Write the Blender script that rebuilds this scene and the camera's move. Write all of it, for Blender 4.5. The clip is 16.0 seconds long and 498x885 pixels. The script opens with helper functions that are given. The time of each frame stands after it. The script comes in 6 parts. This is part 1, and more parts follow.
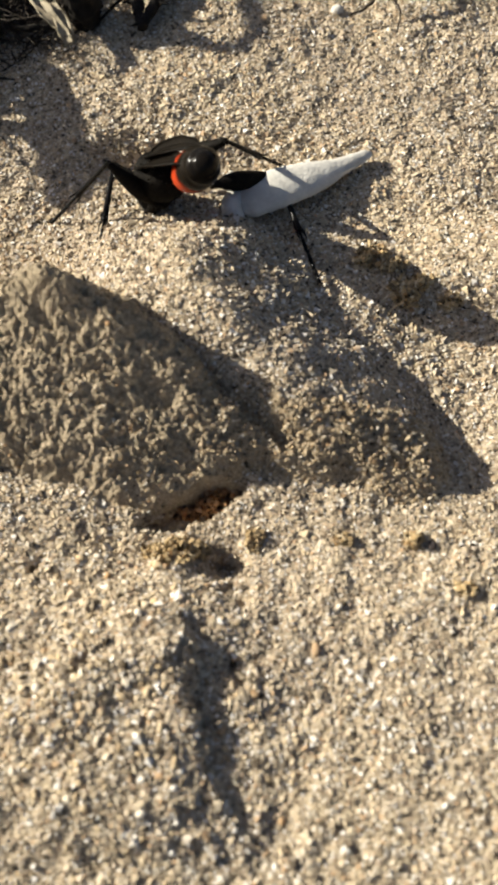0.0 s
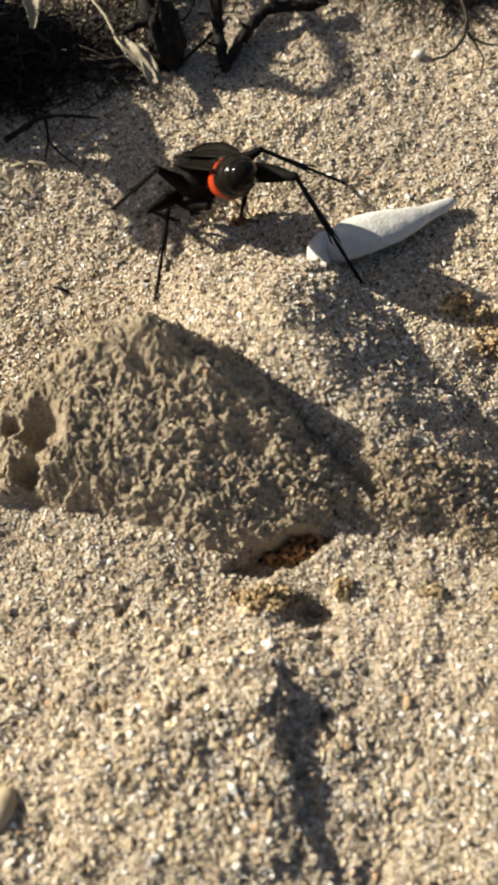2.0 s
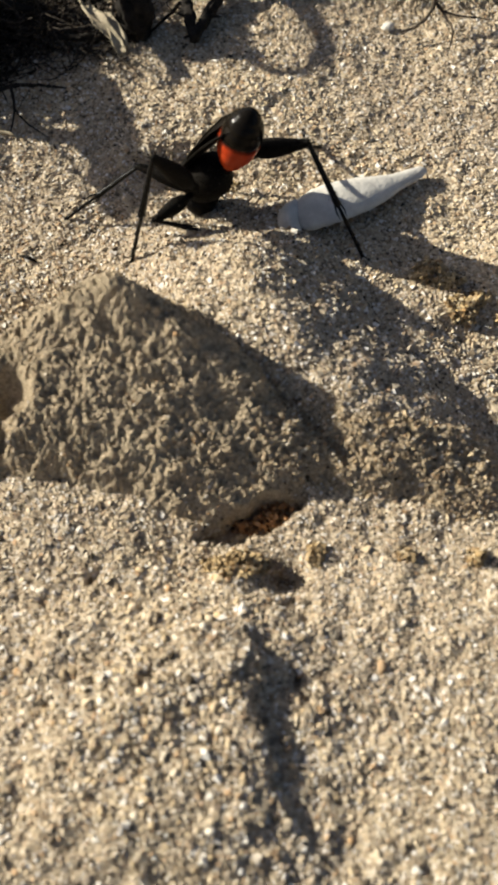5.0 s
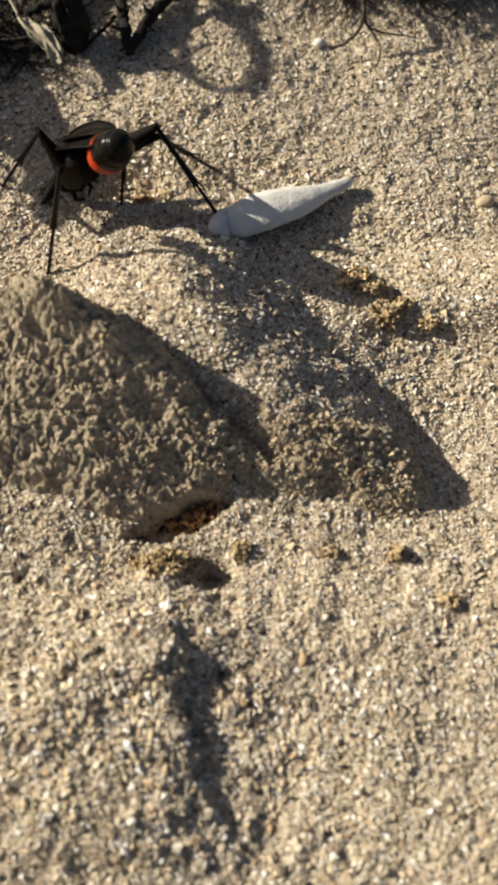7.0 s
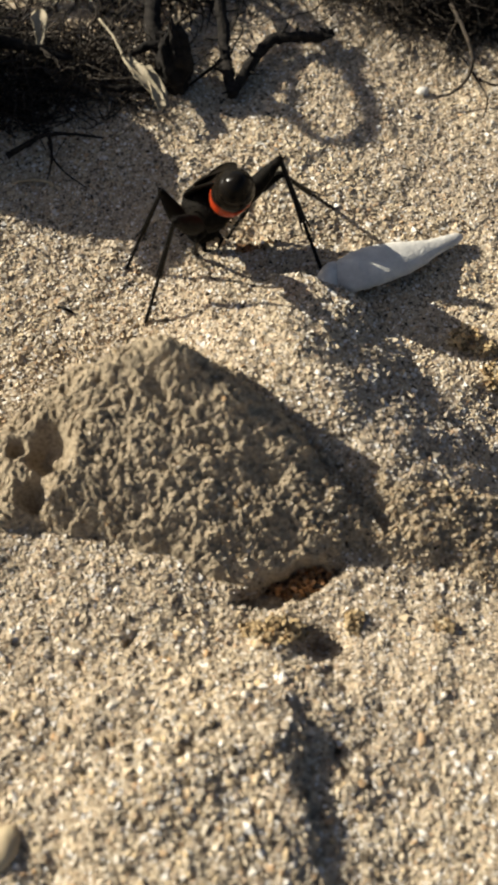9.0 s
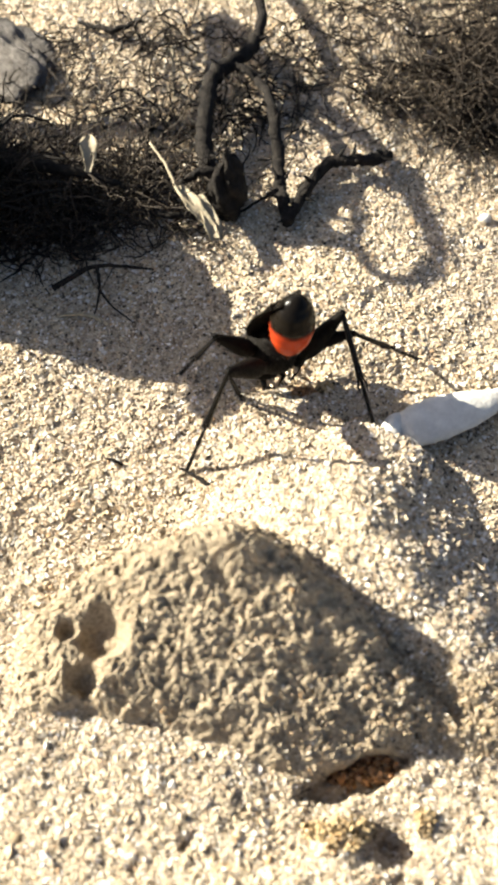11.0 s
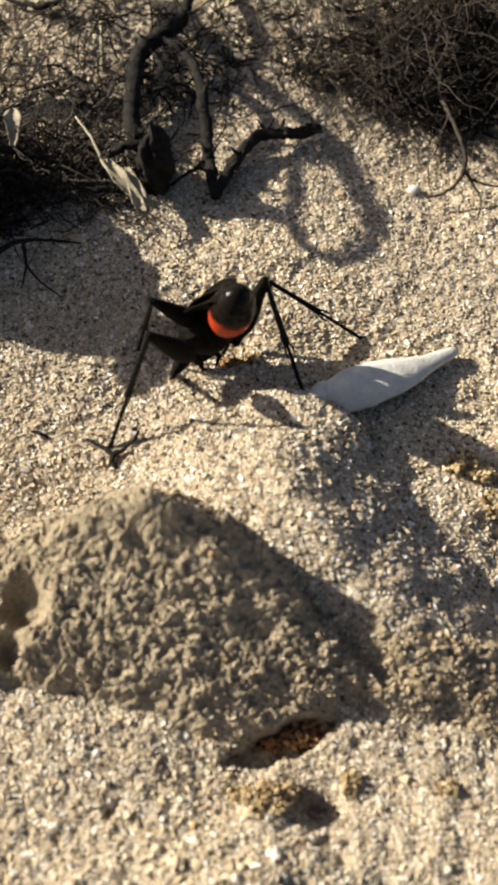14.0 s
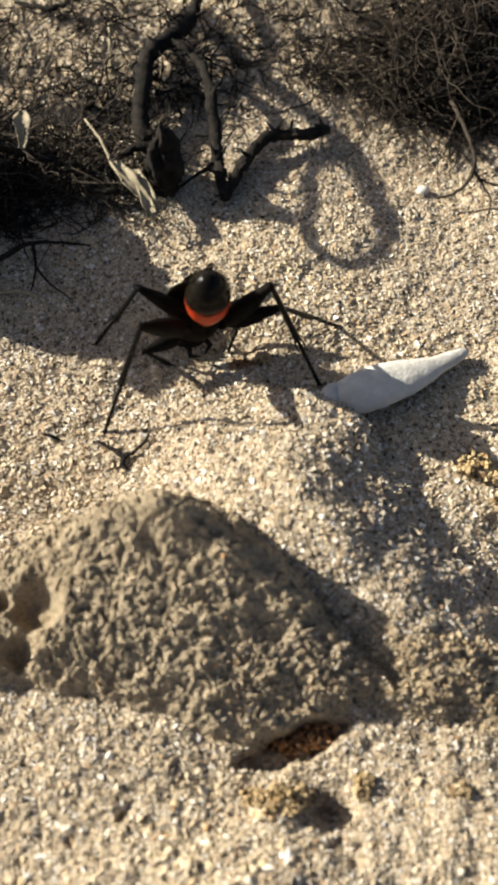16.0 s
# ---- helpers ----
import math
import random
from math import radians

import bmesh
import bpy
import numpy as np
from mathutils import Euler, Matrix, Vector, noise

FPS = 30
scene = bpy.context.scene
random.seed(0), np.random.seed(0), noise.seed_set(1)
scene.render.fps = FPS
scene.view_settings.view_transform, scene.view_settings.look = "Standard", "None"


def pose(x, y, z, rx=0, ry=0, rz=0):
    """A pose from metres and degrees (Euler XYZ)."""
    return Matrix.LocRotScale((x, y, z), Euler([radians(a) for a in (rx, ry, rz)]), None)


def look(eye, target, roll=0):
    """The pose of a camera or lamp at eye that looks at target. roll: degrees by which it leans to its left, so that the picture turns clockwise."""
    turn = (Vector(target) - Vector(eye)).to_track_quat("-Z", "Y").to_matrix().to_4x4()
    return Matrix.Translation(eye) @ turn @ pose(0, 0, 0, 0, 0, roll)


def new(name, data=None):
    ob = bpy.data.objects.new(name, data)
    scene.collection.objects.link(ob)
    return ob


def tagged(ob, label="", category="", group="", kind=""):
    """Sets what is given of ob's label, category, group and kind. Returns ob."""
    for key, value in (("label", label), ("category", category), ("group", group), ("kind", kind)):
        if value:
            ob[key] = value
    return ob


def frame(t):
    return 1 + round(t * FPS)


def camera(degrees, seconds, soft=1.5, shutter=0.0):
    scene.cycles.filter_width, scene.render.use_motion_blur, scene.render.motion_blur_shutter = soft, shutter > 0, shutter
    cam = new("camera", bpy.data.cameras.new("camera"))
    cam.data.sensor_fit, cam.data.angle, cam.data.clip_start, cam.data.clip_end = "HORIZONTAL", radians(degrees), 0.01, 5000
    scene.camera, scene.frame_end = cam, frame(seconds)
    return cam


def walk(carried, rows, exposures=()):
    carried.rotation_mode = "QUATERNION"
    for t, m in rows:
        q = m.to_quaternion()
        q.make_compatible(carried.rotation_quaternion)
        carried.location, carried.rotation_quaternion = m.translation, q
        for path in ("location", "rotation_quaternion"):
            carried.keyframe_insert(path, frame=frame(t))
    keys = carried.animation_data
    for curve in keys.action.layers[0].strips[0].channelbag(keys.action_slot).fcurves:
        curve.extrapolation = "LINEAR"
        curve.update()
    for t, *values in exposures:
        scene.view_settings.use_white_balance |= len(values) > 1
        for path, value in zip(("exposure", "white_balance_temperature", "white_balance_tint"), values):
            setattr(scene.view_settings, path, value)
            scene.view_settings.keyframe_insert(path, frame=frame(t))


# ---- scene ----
# Lengths below are in centimetres; U turns them into metres.
U = 0.01

# ---- camera and its walk ----
cam = camera(30.0, 16.0, soft=3.6)
PATH = [
    (0, -0.514, -5.777, 6.520, 23.97, 4.83, -0.16),
    (0.5, -0.648, -5.698, 6.662, 23.95, 4.67, 0.21),
    (1, -0.715, -5.685, 6.692, 24.16, 4.58, 0.49),
    (1.5, -1.125, -5.534, 6.703, 24.68, 4.87, 1.15),
    (2, -1.114, -5.537, 6.723, 24.69, 4.82, 1.32),
    (2.5, -0.817, -5.754, 6.646, 24.96, 4.96, 1.29),
    (3, -0.692, -5.837, 6.655, 24.83, 4.93, 0.22),
    (3.5, -0.700, -5.800, 6.673, 24.61, 4.91, 0.17),
    (3.7, -0.772, -5.760, 6.658, 24.37, 4.93, 0.14),
    (5.8, -1.193, -5.789, 6.480, 25.26, 1.79, 0.23),
    (6, -1.211, -5.803, 6.485, 25.29, 1.48, 0.18),
    (6.5, -1.028, -5.877, 6.577, 25.15, 1.47, -0.01),
    (7, -0.828, -5.949, 6.608, 25.83, 1.49, -0.80),
    (7.5, -0.928, -5.852, 6.664, 26.05, 1.20, -1.13),
    (8, -1.122, -5.737, 6.714, 25.97, 1.07, -1.08),
    (8.5, -1.498, -5.543, 6.719, 25.94, 0.78, -0.04),
    (9, -1.671, -5.481, 6.668, 26.23, 0.84, 1.11),
    (9.5, -1.677, -5.051, 6.855, 26.62, 1.90, 1.75),
    (9.6, -1.809, -4.543, 7.015, 26.04, 2.04, 1.63),
    (9.7, -1.992, -4.256, 6.926, 26.35, 0.62, 2.07),
    (11.8, -2.143, -4.199, 6.773, 27.20, 1.22, 1.92),
    (12, -2.150, -4.183, 6.724, 27.31, 1.27, 1.98),
    (12.5, -2.108, -4.209, 6.719, 27.38, 1.11, 1.93),
    (13, -1.855, -4.400, 6.763, 27.38, 0.59, 1.55),
    (13.5, -1.792, -4.431, 6.751, 27.24, 0.24, 0.76),
    (14, -1.744, -4.442, 6.709, 27.07, -0.11, 0.24),
    (14.5, -1.764, -4.429, 6.723, 27.07, 0.00, 0.14),
    (15, -1.770, -4.438, 6.728, 27.13, -0.11, 0.13),
    (15.5, -1.815, -4.359, 6.716, 26.97, 0.20, 0.20),
    (16, -1.793, -4.426, 6.715, 27.05, 0.21, 0.23),
]
EXPOSURES = [(0, 1.08), (3.5, 0.99), (6.0, 0.91), (9.5, 0.89), (9.7, 1.5), (11.8, 1.98), (12.5, 1.92), (13.2, 1.29), (14.0, 1.13), (16, 1.15)]
cam.data.dof.use_dof = True
cam.data.dof.focus_distance, cam.data.dof.aperture_fstop = 8.1 * U, 60.0
walk(cam, [(t, pose(x * U, y * U, z * U, rx, ry, rz)) for t, x, y, z, rx, ry, rz in PATH], EXPOSURES)

# ---- daylight ----
SUN_ELEVATION, SUN_AZIMUTH = 29.0, 160.0  # degrees; the azimuth runs from +x against the clock
SUN_WAY = Vector((math.cos(radians(SUN_AZIMUTH)), math.sin(radians(SUN_AZIMUTH)), 0))
world = bpy.data.worlds.new("sky")
scene.world = world
world.use_nodes = True
sky = world.node_tree.nodes.new("ShaderNodeTexSky")
sky.sky_type, sky.sun_disc = "NISHITA", False
sky.air_density, sky.dust_density, sky.ozone_density = 0.75, 2.5, 0.7
sky.sun_elevation = radians(SUN_ELEVATION)
sky.sun_rotation = radians(90 - (SUN_AZIMUTH))
background = world.node_tree.nodes["Background"]
world.node_tree.links.new(sky.outputs["Color"], background.inputs["Color"])
background.inputs["Strength"].default_value = 0.05
sun_data = bpy.data.lights.new("sun", "SUN")
sun_data.energy, sun_data.angle, sun_data.color = 5.0, radians(0.45), (1.0, 0.955, 0.82)
sun = new("sun", sun_data)
sun_from = Vector((SUN_WAY.x * math.cos(radians(SUN_ELEVATION)), SUN_WAY.y * math.cos(radians(SUN_ELEVATION)), math.sin(radians(SUN_ELEVATION))))
sun.matrix_world = look(tuple(sun_from * 5), (0, 0, 0))


# ---- materials ----
def material(name, rough=0.7, metal=0.0, specular=0.4):
    m = bpy.data.materials.new(name)
    m.use_nodes = True
    n = m.node_tree.nodes["Principled BSDF"]
    n.inputs["Roughness"].default_value = rough
    n.inputs["Metallic"].default_value = metal
    n.inputs["Specular IOR Level"].default_value = specular
    return m, m.node_tree, n


def ramp(tree, source, stops, step=False):
    r = tree.nodes.new("ShaderNodeValToRGB")
    e = r.color_ramp.elements
    while len(e) < len(stops):
        e.new(0.5)
    for k, (at, c) in enumerate(stops):
        e[k].position, e[k].color = at, (*c, 1)
    if step:
        r.color_ramp.interpolation = "CONSTANT"
    tree.links.new(source, r.inputs["Fac"])
    return r.outputs["Color"]


def coords(tree, scale=1.0):
    g = tree.nodes.new("ShaderNodeNewGeometry")
    v = tree.nodes.new("ShaderNodeVectorMath")
    v.operation = "SCALE"
    v.inputs["Scale"].default_value = scale / U
    tree.links.new(g.outputs["Position"], v.inputs[0])
    return v.outputs["Vector"]


def object_coords(tree, scale=1.0):
    g = tree.nodes.new("ShaderNodeTexCoord")
    v = tree.nodes.new("ShaderNodeVectorMath")
    v.operation = "SCALE"
    v.inputs["Scale"].default_value = scale / U
    tree.links.new(g.outputs["Object"], v.inputs[0])
    return v.outputs["Vector"]


def noise_tex(tree, vector, scale, detail=4, rough=0.6):
    n = tree.nodes.new("ShaderNodeTexNoise")
    n.inputs["Scale"].default_value = scale
    n.inputs["Detail"].default_value = detail
    n.inputs["Roughness"].default_value = rough
    tree.links.new(vector, n.inputs["Vector"])
    return n.outputs["Fac"]


def mix(tree, a, b, fac, how="MIX"):
    m = tree.nodes.new("ShaderNodeMix")
    m.data_type, m.blend_type = "RGBA", how
    for socket, value in ((m.inputs["Factor"], fac), (m.inputs["A"], a), (m.inputs["B"], b)):
        if isinstance(value, bpy.types.NodeSocket):
            tree.links.new(value, socket)
        elif isinstance(value, tuple):
            socket.default_value = (*value, 1)
        else:
            socket.default_value = value
    return m.outputs["Result"]


def bump(tree, shader, height, distance, strength=1.0):
    b = tree.nodes.new("ShaderNodeBump")
    b.inputs["Distance"].default_value = distance * U
    b.inputs["Strength"].default_value = strength
    tree.links.new(height, b.inputs["Height"])
    tree.links.new(b.outputs["Normal"], shader.inputs["Normal"])


def grain_material(name="sand_grain", tint=(1.0, 1.0, 1.0)):
    m, tree, s = material(name, 0.85, specular=0.1)
    g = tree.nodes.new("ShaderNodeNewGeometry")
    tone = ramp(tree, g.outputs["Random Per Island"], [
        (0.0, (0.05, 0.040, 0.030)), (0.11, (0.24, 0.19, 0.13)), (0.24, (0.48, 0.395, 0.28)), (0.40, (0.57, 0.48, 0.345)), (0.55, (0.55, 0.435, 0.28)),
        (0.63, (0.62, 0.545, 0.425)), (0.76, (0.36, 0.30, 0.235)), (0.83, (0.50, 0.335, 0.19)), (0.875, (0.64, 0.585, 0.49)), (0.94, (0.76, 0.72, 0.655))])
    v = coords(tree)
    broad = ramp(tree, noise_tex(tree, v, 0.55, 3), [(0.3, (0.84, 0.83, 0.84)), (0.7, (1.0, 0.98, 0.94))])
    fine = ramp(tree, noise_tex(tree, v, 60, 2), [(0.3, (0.78, 0.78, 0.78)), (0.7, (1, 1, 1))])
    c = mix(tree, mix(tree, tone, broad, 1.0, "MULTIPLY"), fine, 0.7, "MULTIPLY")
    tree.links.new(mix(tree, c, tint, 1.0, "MULTIPLY"), s.inputs["Base Color"])
    return m


def ground_material():
    m, tree, s = material("sand", 0.85, specular=0.25)
    v = coords(tree)
    cell = tree.nodes.new("ShaderNodeTexVoronoi")
    cell.inputs["Scale"].default_value = 24
    tree.links.new(v, cell.inputs["Vector"])
    split = tree.nodes.new("ShaderNodeSeparateColor")
    tree.links.new(cell.outputs["Color"], split.inputs["Color"])
    tone = ramp(tree, split.outputs["Red"], [(0.0, (0.14, 0.105, 0.07)), (0.3, (0.36, 0.285, 0.195)), (0.7, (0.46, 0.375, 0.26)), (1.0, (0.62, 0.54, 0.42))])
    broad = ramp(tree, noise_tex(tree, v, 0.5, 4), [(0.3, (0.82, 0.80, 0.80)), (0.7, (1, 0.97, 0.93))])
    tree.links.new(mix(tree, tone, broad, 1.0, "MULTIPLY"), s.inputs["Base Color"])
    bump(tree, s, cell.outputs["Distance"], -0.02)
    return m


def stone_material(name, dark, light, grain=20):
    m, tree, s = material(name, 0.9, specular=0.2)
    v = coords(tree)
    tone = ramp(tree, noise_tex(tree, v, 1.3, 5), [(0.32, dark), (0.68, light)])
    speck = ramp(tree, noise_tex(tree, v, grain, 4, 0.7), [(0.36, (0.42, 0.40, 0.37)), (0.58, (1.0, 1.0, 1.0))])
    tree.links.new(mix(tree, tone, speck, 0.8, "MULTIPLY"), s.inputs["Base Color"])
    bump(tree, s, noise_tex(tree, v, grain * 1.6, 5, 0.7), 0.03)
    return m


def plain_material(name, dark, light, scale, rough=0.6, specular=0.4, relief=0.004, metal=0.0):
    m, tree, s = material(name, rough, metal, specular)
    v = object_coords(tree)
    n = noise_tex(tree, v, scale, 4)
    tree.links.new(ramp(tree, n, [(0.3, dark), (0.7, light)]), s.inputs["Base Color"])
    if relief:
        bump(tree, s, noise_tex(tree, v, scale * 3, 4), relief)
    return m


GRAIN, SAND = grain_material(), ground_material()
GRIT = grain_material("stone_grit", (0.88, 0.83, 0.74))
STONE = stone_material("porous_limestone", (0.40, 0.315, 0.21), (0.57, 0.46, 0.315), 34)
BIT = grain_material("coarse_bit", (1.0, 0.95, 0.85))
CRUMB = grain_material("ochre_grain", (0.84, 0.75, 0.57))
# sand grain tint raised to imitate sunlight shining through grains in flight
LIT_FLYING = grain_material("lit_flying_grain", (1.3, 1.28, 1.25))
RUST = grain_material("rusty_grain", (0.70, 0.47, 0.31))
SHELL = plain_material("chalky_white", (0.44, 0.415, 0.37), (0.60, 0.57, 0.51), 9, 0.85, 0.2, 0.009)
BARK = plain_material("dead_bark", (0.006, 0.005, 0.0045), (0.024, 0.020, 0.016), 14, 0.85, 0.12, 0.02)
TWIG = plain_material("dry_twig", (0.015, 0.011, 0.008), (0.058, 0.042, 0.027), 9, 0.8, 0.25, 0.008)
STRAW = plain_material("dry_straw", (0.17, 0.135, 0.085), (0.36, 0.30, 0.20), 8, 0.7, 0.3, 0.008)
PEBBLE = plain_material("tan_pebble", (0.33, 0.25, 0.145), (0.45, 0.355, 0.22), 6, 0.6, 0.4, 0.006)
DARK_STONE = stone_material("dark_stone", (0.07, 0.055, 0.05), (0.13, 0.105, 0.09), 14)
# darker than the stone's own grey: the shade over it is in the colour
SHADED_STONE = stone_material("shaded_grey_stone", (0.10, 0.09, 0.08), (0.17, 0.15, 0.13), 10)
BLACK = plain_material("black_chitin", (0.004, 0.0035, 0.0035), (0.009, 0.008, 0.007), 12, 0.28, 0.09, 0.003)
HAIRY = plain_material("black_hairy_chitin", (0.003, 0.0026, 0.0022), (0.011, 0.009, 0.0068), 30, 0.55, 0.04, 0.008)
WING = plain_material("smoky_wing", (0.003, 0.0025, 0.002), (0.008, 0.006, 0.004), 7, 0.4, 0.06, 0.004)


def abdomen_material():
    """Black and glossy, with an orange-red belt round the base (the base lies at y = 0)."""
    m, tree, s = material("red_belted_chitin", 0.16, specular=0.07)
    g = tree.nodes.new("ShaderNodeTexCoord")
    sep = tree.nodes.new("ShaderNodeSeparateXYZ")
    tree.links.new(g.outputs["Object"], sep.inputs["Vector"])
    jitter = tree.nodes.new("ShaderNodeMath")
    jitter.operation = "MULTIPLY_ADD"
    n = noise_tex(tree, object_coords(tree), 6, 3)
    tree.links.new(n, jitter.inputs[0])
    jitter.inputs[1].default_value = 0.0006
    tree.links.new(sep.outputs["Y"], jitter.inputs[2])
    to = tree.nodes.new("ShaderNodeMapRange")
    to.inputs["From Min"].default_value, to.inputs["From Max"].default_value = -0.0066, 0.0
    tree.links.new(jitter.outputs[0], to.inputs["Value"])
    c = ramp(tree, to.outputs["Result"], [(0.0, (0.006, 0.005, 0.004)), (0.42, (0.008, 0.006, 0.004)), (0.47, (0.34, 0.036, 0.010)), (0.93, (0.40, 0.052, 0.012)), (0.97, (0.03, 0.01, 0.006))])
    tree.links.new(c, s.inputs["Base Color"])
    bump(tree, s, noise_tex(tree, object_coords(tree), 45, 3), 0.003, 0.5)
    return m


ABDOMEN = abdomen_material()


# ---- helpers for meshes ----
def part(name, verts, faces, mat, parent=None, label="", smooth=True):
    """One mesh object from points in centimetres, under a thing or a part."""
    me = bpy.data.meshes.new(name)
    verts = np.asarray(verts, float) * U
    me.from_pydata(verts.tolist(), [], [list(map(int, f)) for f in faces])
    me.materials.append(mat)
    if smooth:
        me.polygons.foreach_set("use_smooth", np.ones(len(me.polygons), bool))
    ob = new(name, me)
    if parent:
        ob.parent = parent
    if label:
        ob["label"] = label
    return ob


def triangles(name, verts, tris, mat, smooth=False):
    """A big triangle mesh from arrays, in centimetres."""
    me = bpy.data.meshes.new(name)
    me.vertices.add(len(verts))
    me.vertices.foreach_set("co", (np.asarray(verts, np.float32) * U).ravel())
    me.loops.add(3 * len(tris))
    me.loops.foreach_set("vertex_index", np.asarray(tris, np.int32).ravel())
    me.polygons.add(len(tris))
    me.polygons.foreach_set("loop_start", np.arange(0, 3 * len(tris), 3, dtype=np.int32))
    me.polygons.foreach_set("loop_total", np.full(len(tris), 3, np.int32))
    me.polygons.foreach_set("use_smooth", np.full(len(tris), smooth, bool))
    me.materials.append(mat)
    me.update(calc_edges=True)
    return new(name, me)


def hashed(i, j, k, seed):
    n = (i.astype(np.int64) * 374761393 + j.astype(np.int64) * 668265263 + k.astype(np.int64) * 2147483647 + seed * 974634777) & 0xFFFFFFFF
    n = ((n ^ (n >> 13)) * 1274126177) & 0xFFFFFFFF
    n = ((n ^ (n >> 16)) * 2246822519) & 0xFFFFFFFF
    return ((n ^ (n >> 15)) & 0xFFFFFF) / float(0xFFFFFF)


def rough2(x, y, seed=0):
    """Smooth noise from 0 to 1 on a plane, with one bump a unit."""
    i, j = np.floor(x), np.floor(y)
    u, v = x - i, y - j
    u, v = u * u * (3 - 2 * u), v * v * (3 - 2 * v)
    z = np.zeros_like(i)
    a, b = hashed(i, j, z, seed), hashed(i + 1, j, z, seed)
    c, d = hashed(i, j + 1, z, seed), hashed(i + 1, j + 1, z, seed)
    return (a * (1 - u) + b * u) * (1 - v) + (c * (1 - u) + d * u) * v


def fbm(x, y, seed=0, octaves=4, gain=0.5):
    total, amp, norm = 0.0, 1.0, 0.0
    for o in range(octaves):
        ca, sa = math.cos(0.7 * o + seed), math.sin(0.7 * o + seed)
        total = total + amp * rough2((x * ca - y * sa) * 2**o, (x * sa + y * ca) * 2**o, seed + 17 * o)
        norm += amp
        amp *= gain
    return total / norm - 0.5


def hump(x, y, cx, cy, rx, ry, turn=0.0):
    c, s = math.cos(radians(turn)), math.sin(radians(turn))
    u, v = ((x - cx) * c + (y - cy) * s) / rx, ((y - cy) * c - (x - cx) * s) / ry
    return np.exp(-(u * u + v * v))


def ease(a, b, v):
    t = np.clip((v - a) / (b - a), 0, 1)
    return t * t * (3 - 2 * t)


def soft_min(values, k):
    e = sum(np.exp(-v / k) for v in values)
    return -k * np.log(e)


# ---- ground ----
ACROSS = (-3.6, -3.3, -3.0, -2.75, -2.55, -2.3, -2.0, -1.7, -1.4, -1.0, -0.6)
BROW = (0.95, 0.8, 0.50, 0.20, -0.10, -0.45, -0.80, -0.90, -0.82, -0.75, -0.7)
RIM = (1.6, 1.6, 1.5, 1.38, 1.28, 1.15, 0.80, 0.30, 0.0, -0.2, -0.3)
TOP = (-0.62, -0.27, 0.08, 0.37, 0.52, 0.60, 0.63, 0.57, 0.35, -0.02, -0.35)
FALL = (0.28, 0.28, 0.32, 0.38, 0.43, 0.48, 0.54, 0.60, 0.66, 0.7, 0.7)


def softened(v, k):
    """Zero below zero and v above it, rounded over k."""
    return k * np.log1p(np.exp(np.clip(v / k, -30, 30)))


def heap(x, y):
    """The dug-out sand: it slopes down from a brow beside the burrow over the stone's low lobe, and breaks off along a rim."""
    wx, wy = x + 0.16 * fbm(x / 0.4, y / 0.4, 35, 3), y + 0.14 * fbm(x / 0.4, y / 0.4, 36, 3)
    along, across = 0.94 * wx - 0.342 * wy, 0.342 * wx + 0.94 * wy
    u = along - np.interp(across, ACROSS, BROW)
    edge = along - np.interp(across, ACROSS, RIM)
    fall = np.interp(across, ACROSS, FALL) * softened(u, 0.10) + 1.4 * softened(edge, 0.06)
    return np.interp(across, ACROSS, TOP) - fall + np.interp(across, (-2.4, -2.0), (0.05, 0.30)) * np.minimum(u, 0) - 0.40 * np.clip(-u - 0.78, 0, None) - 0.08 * hump(x, y, -1.02, -2.36, 0.26, 0.15, -25)


def soft_max(a, b, k):
    return np.maximum(a, b) + k * np.log1p(np.exp(-np.abs(a - b) / k))


def cave(x, y):
    """1 inside the ragged hollow under the stone's front, 0 outside."""
    u, v = (x + 1.56) / 0.43, (y + 3.33 - 0.34 * (x + 1.5)) / np.interp(x, (-1.95, -1.2), (0.08, 0.16))
    return ease(1.12, 0.80, np.hypot(u, v) * (1 + 0.6 * fbm(x / 0.16, y / 0.12, 43, 3)))


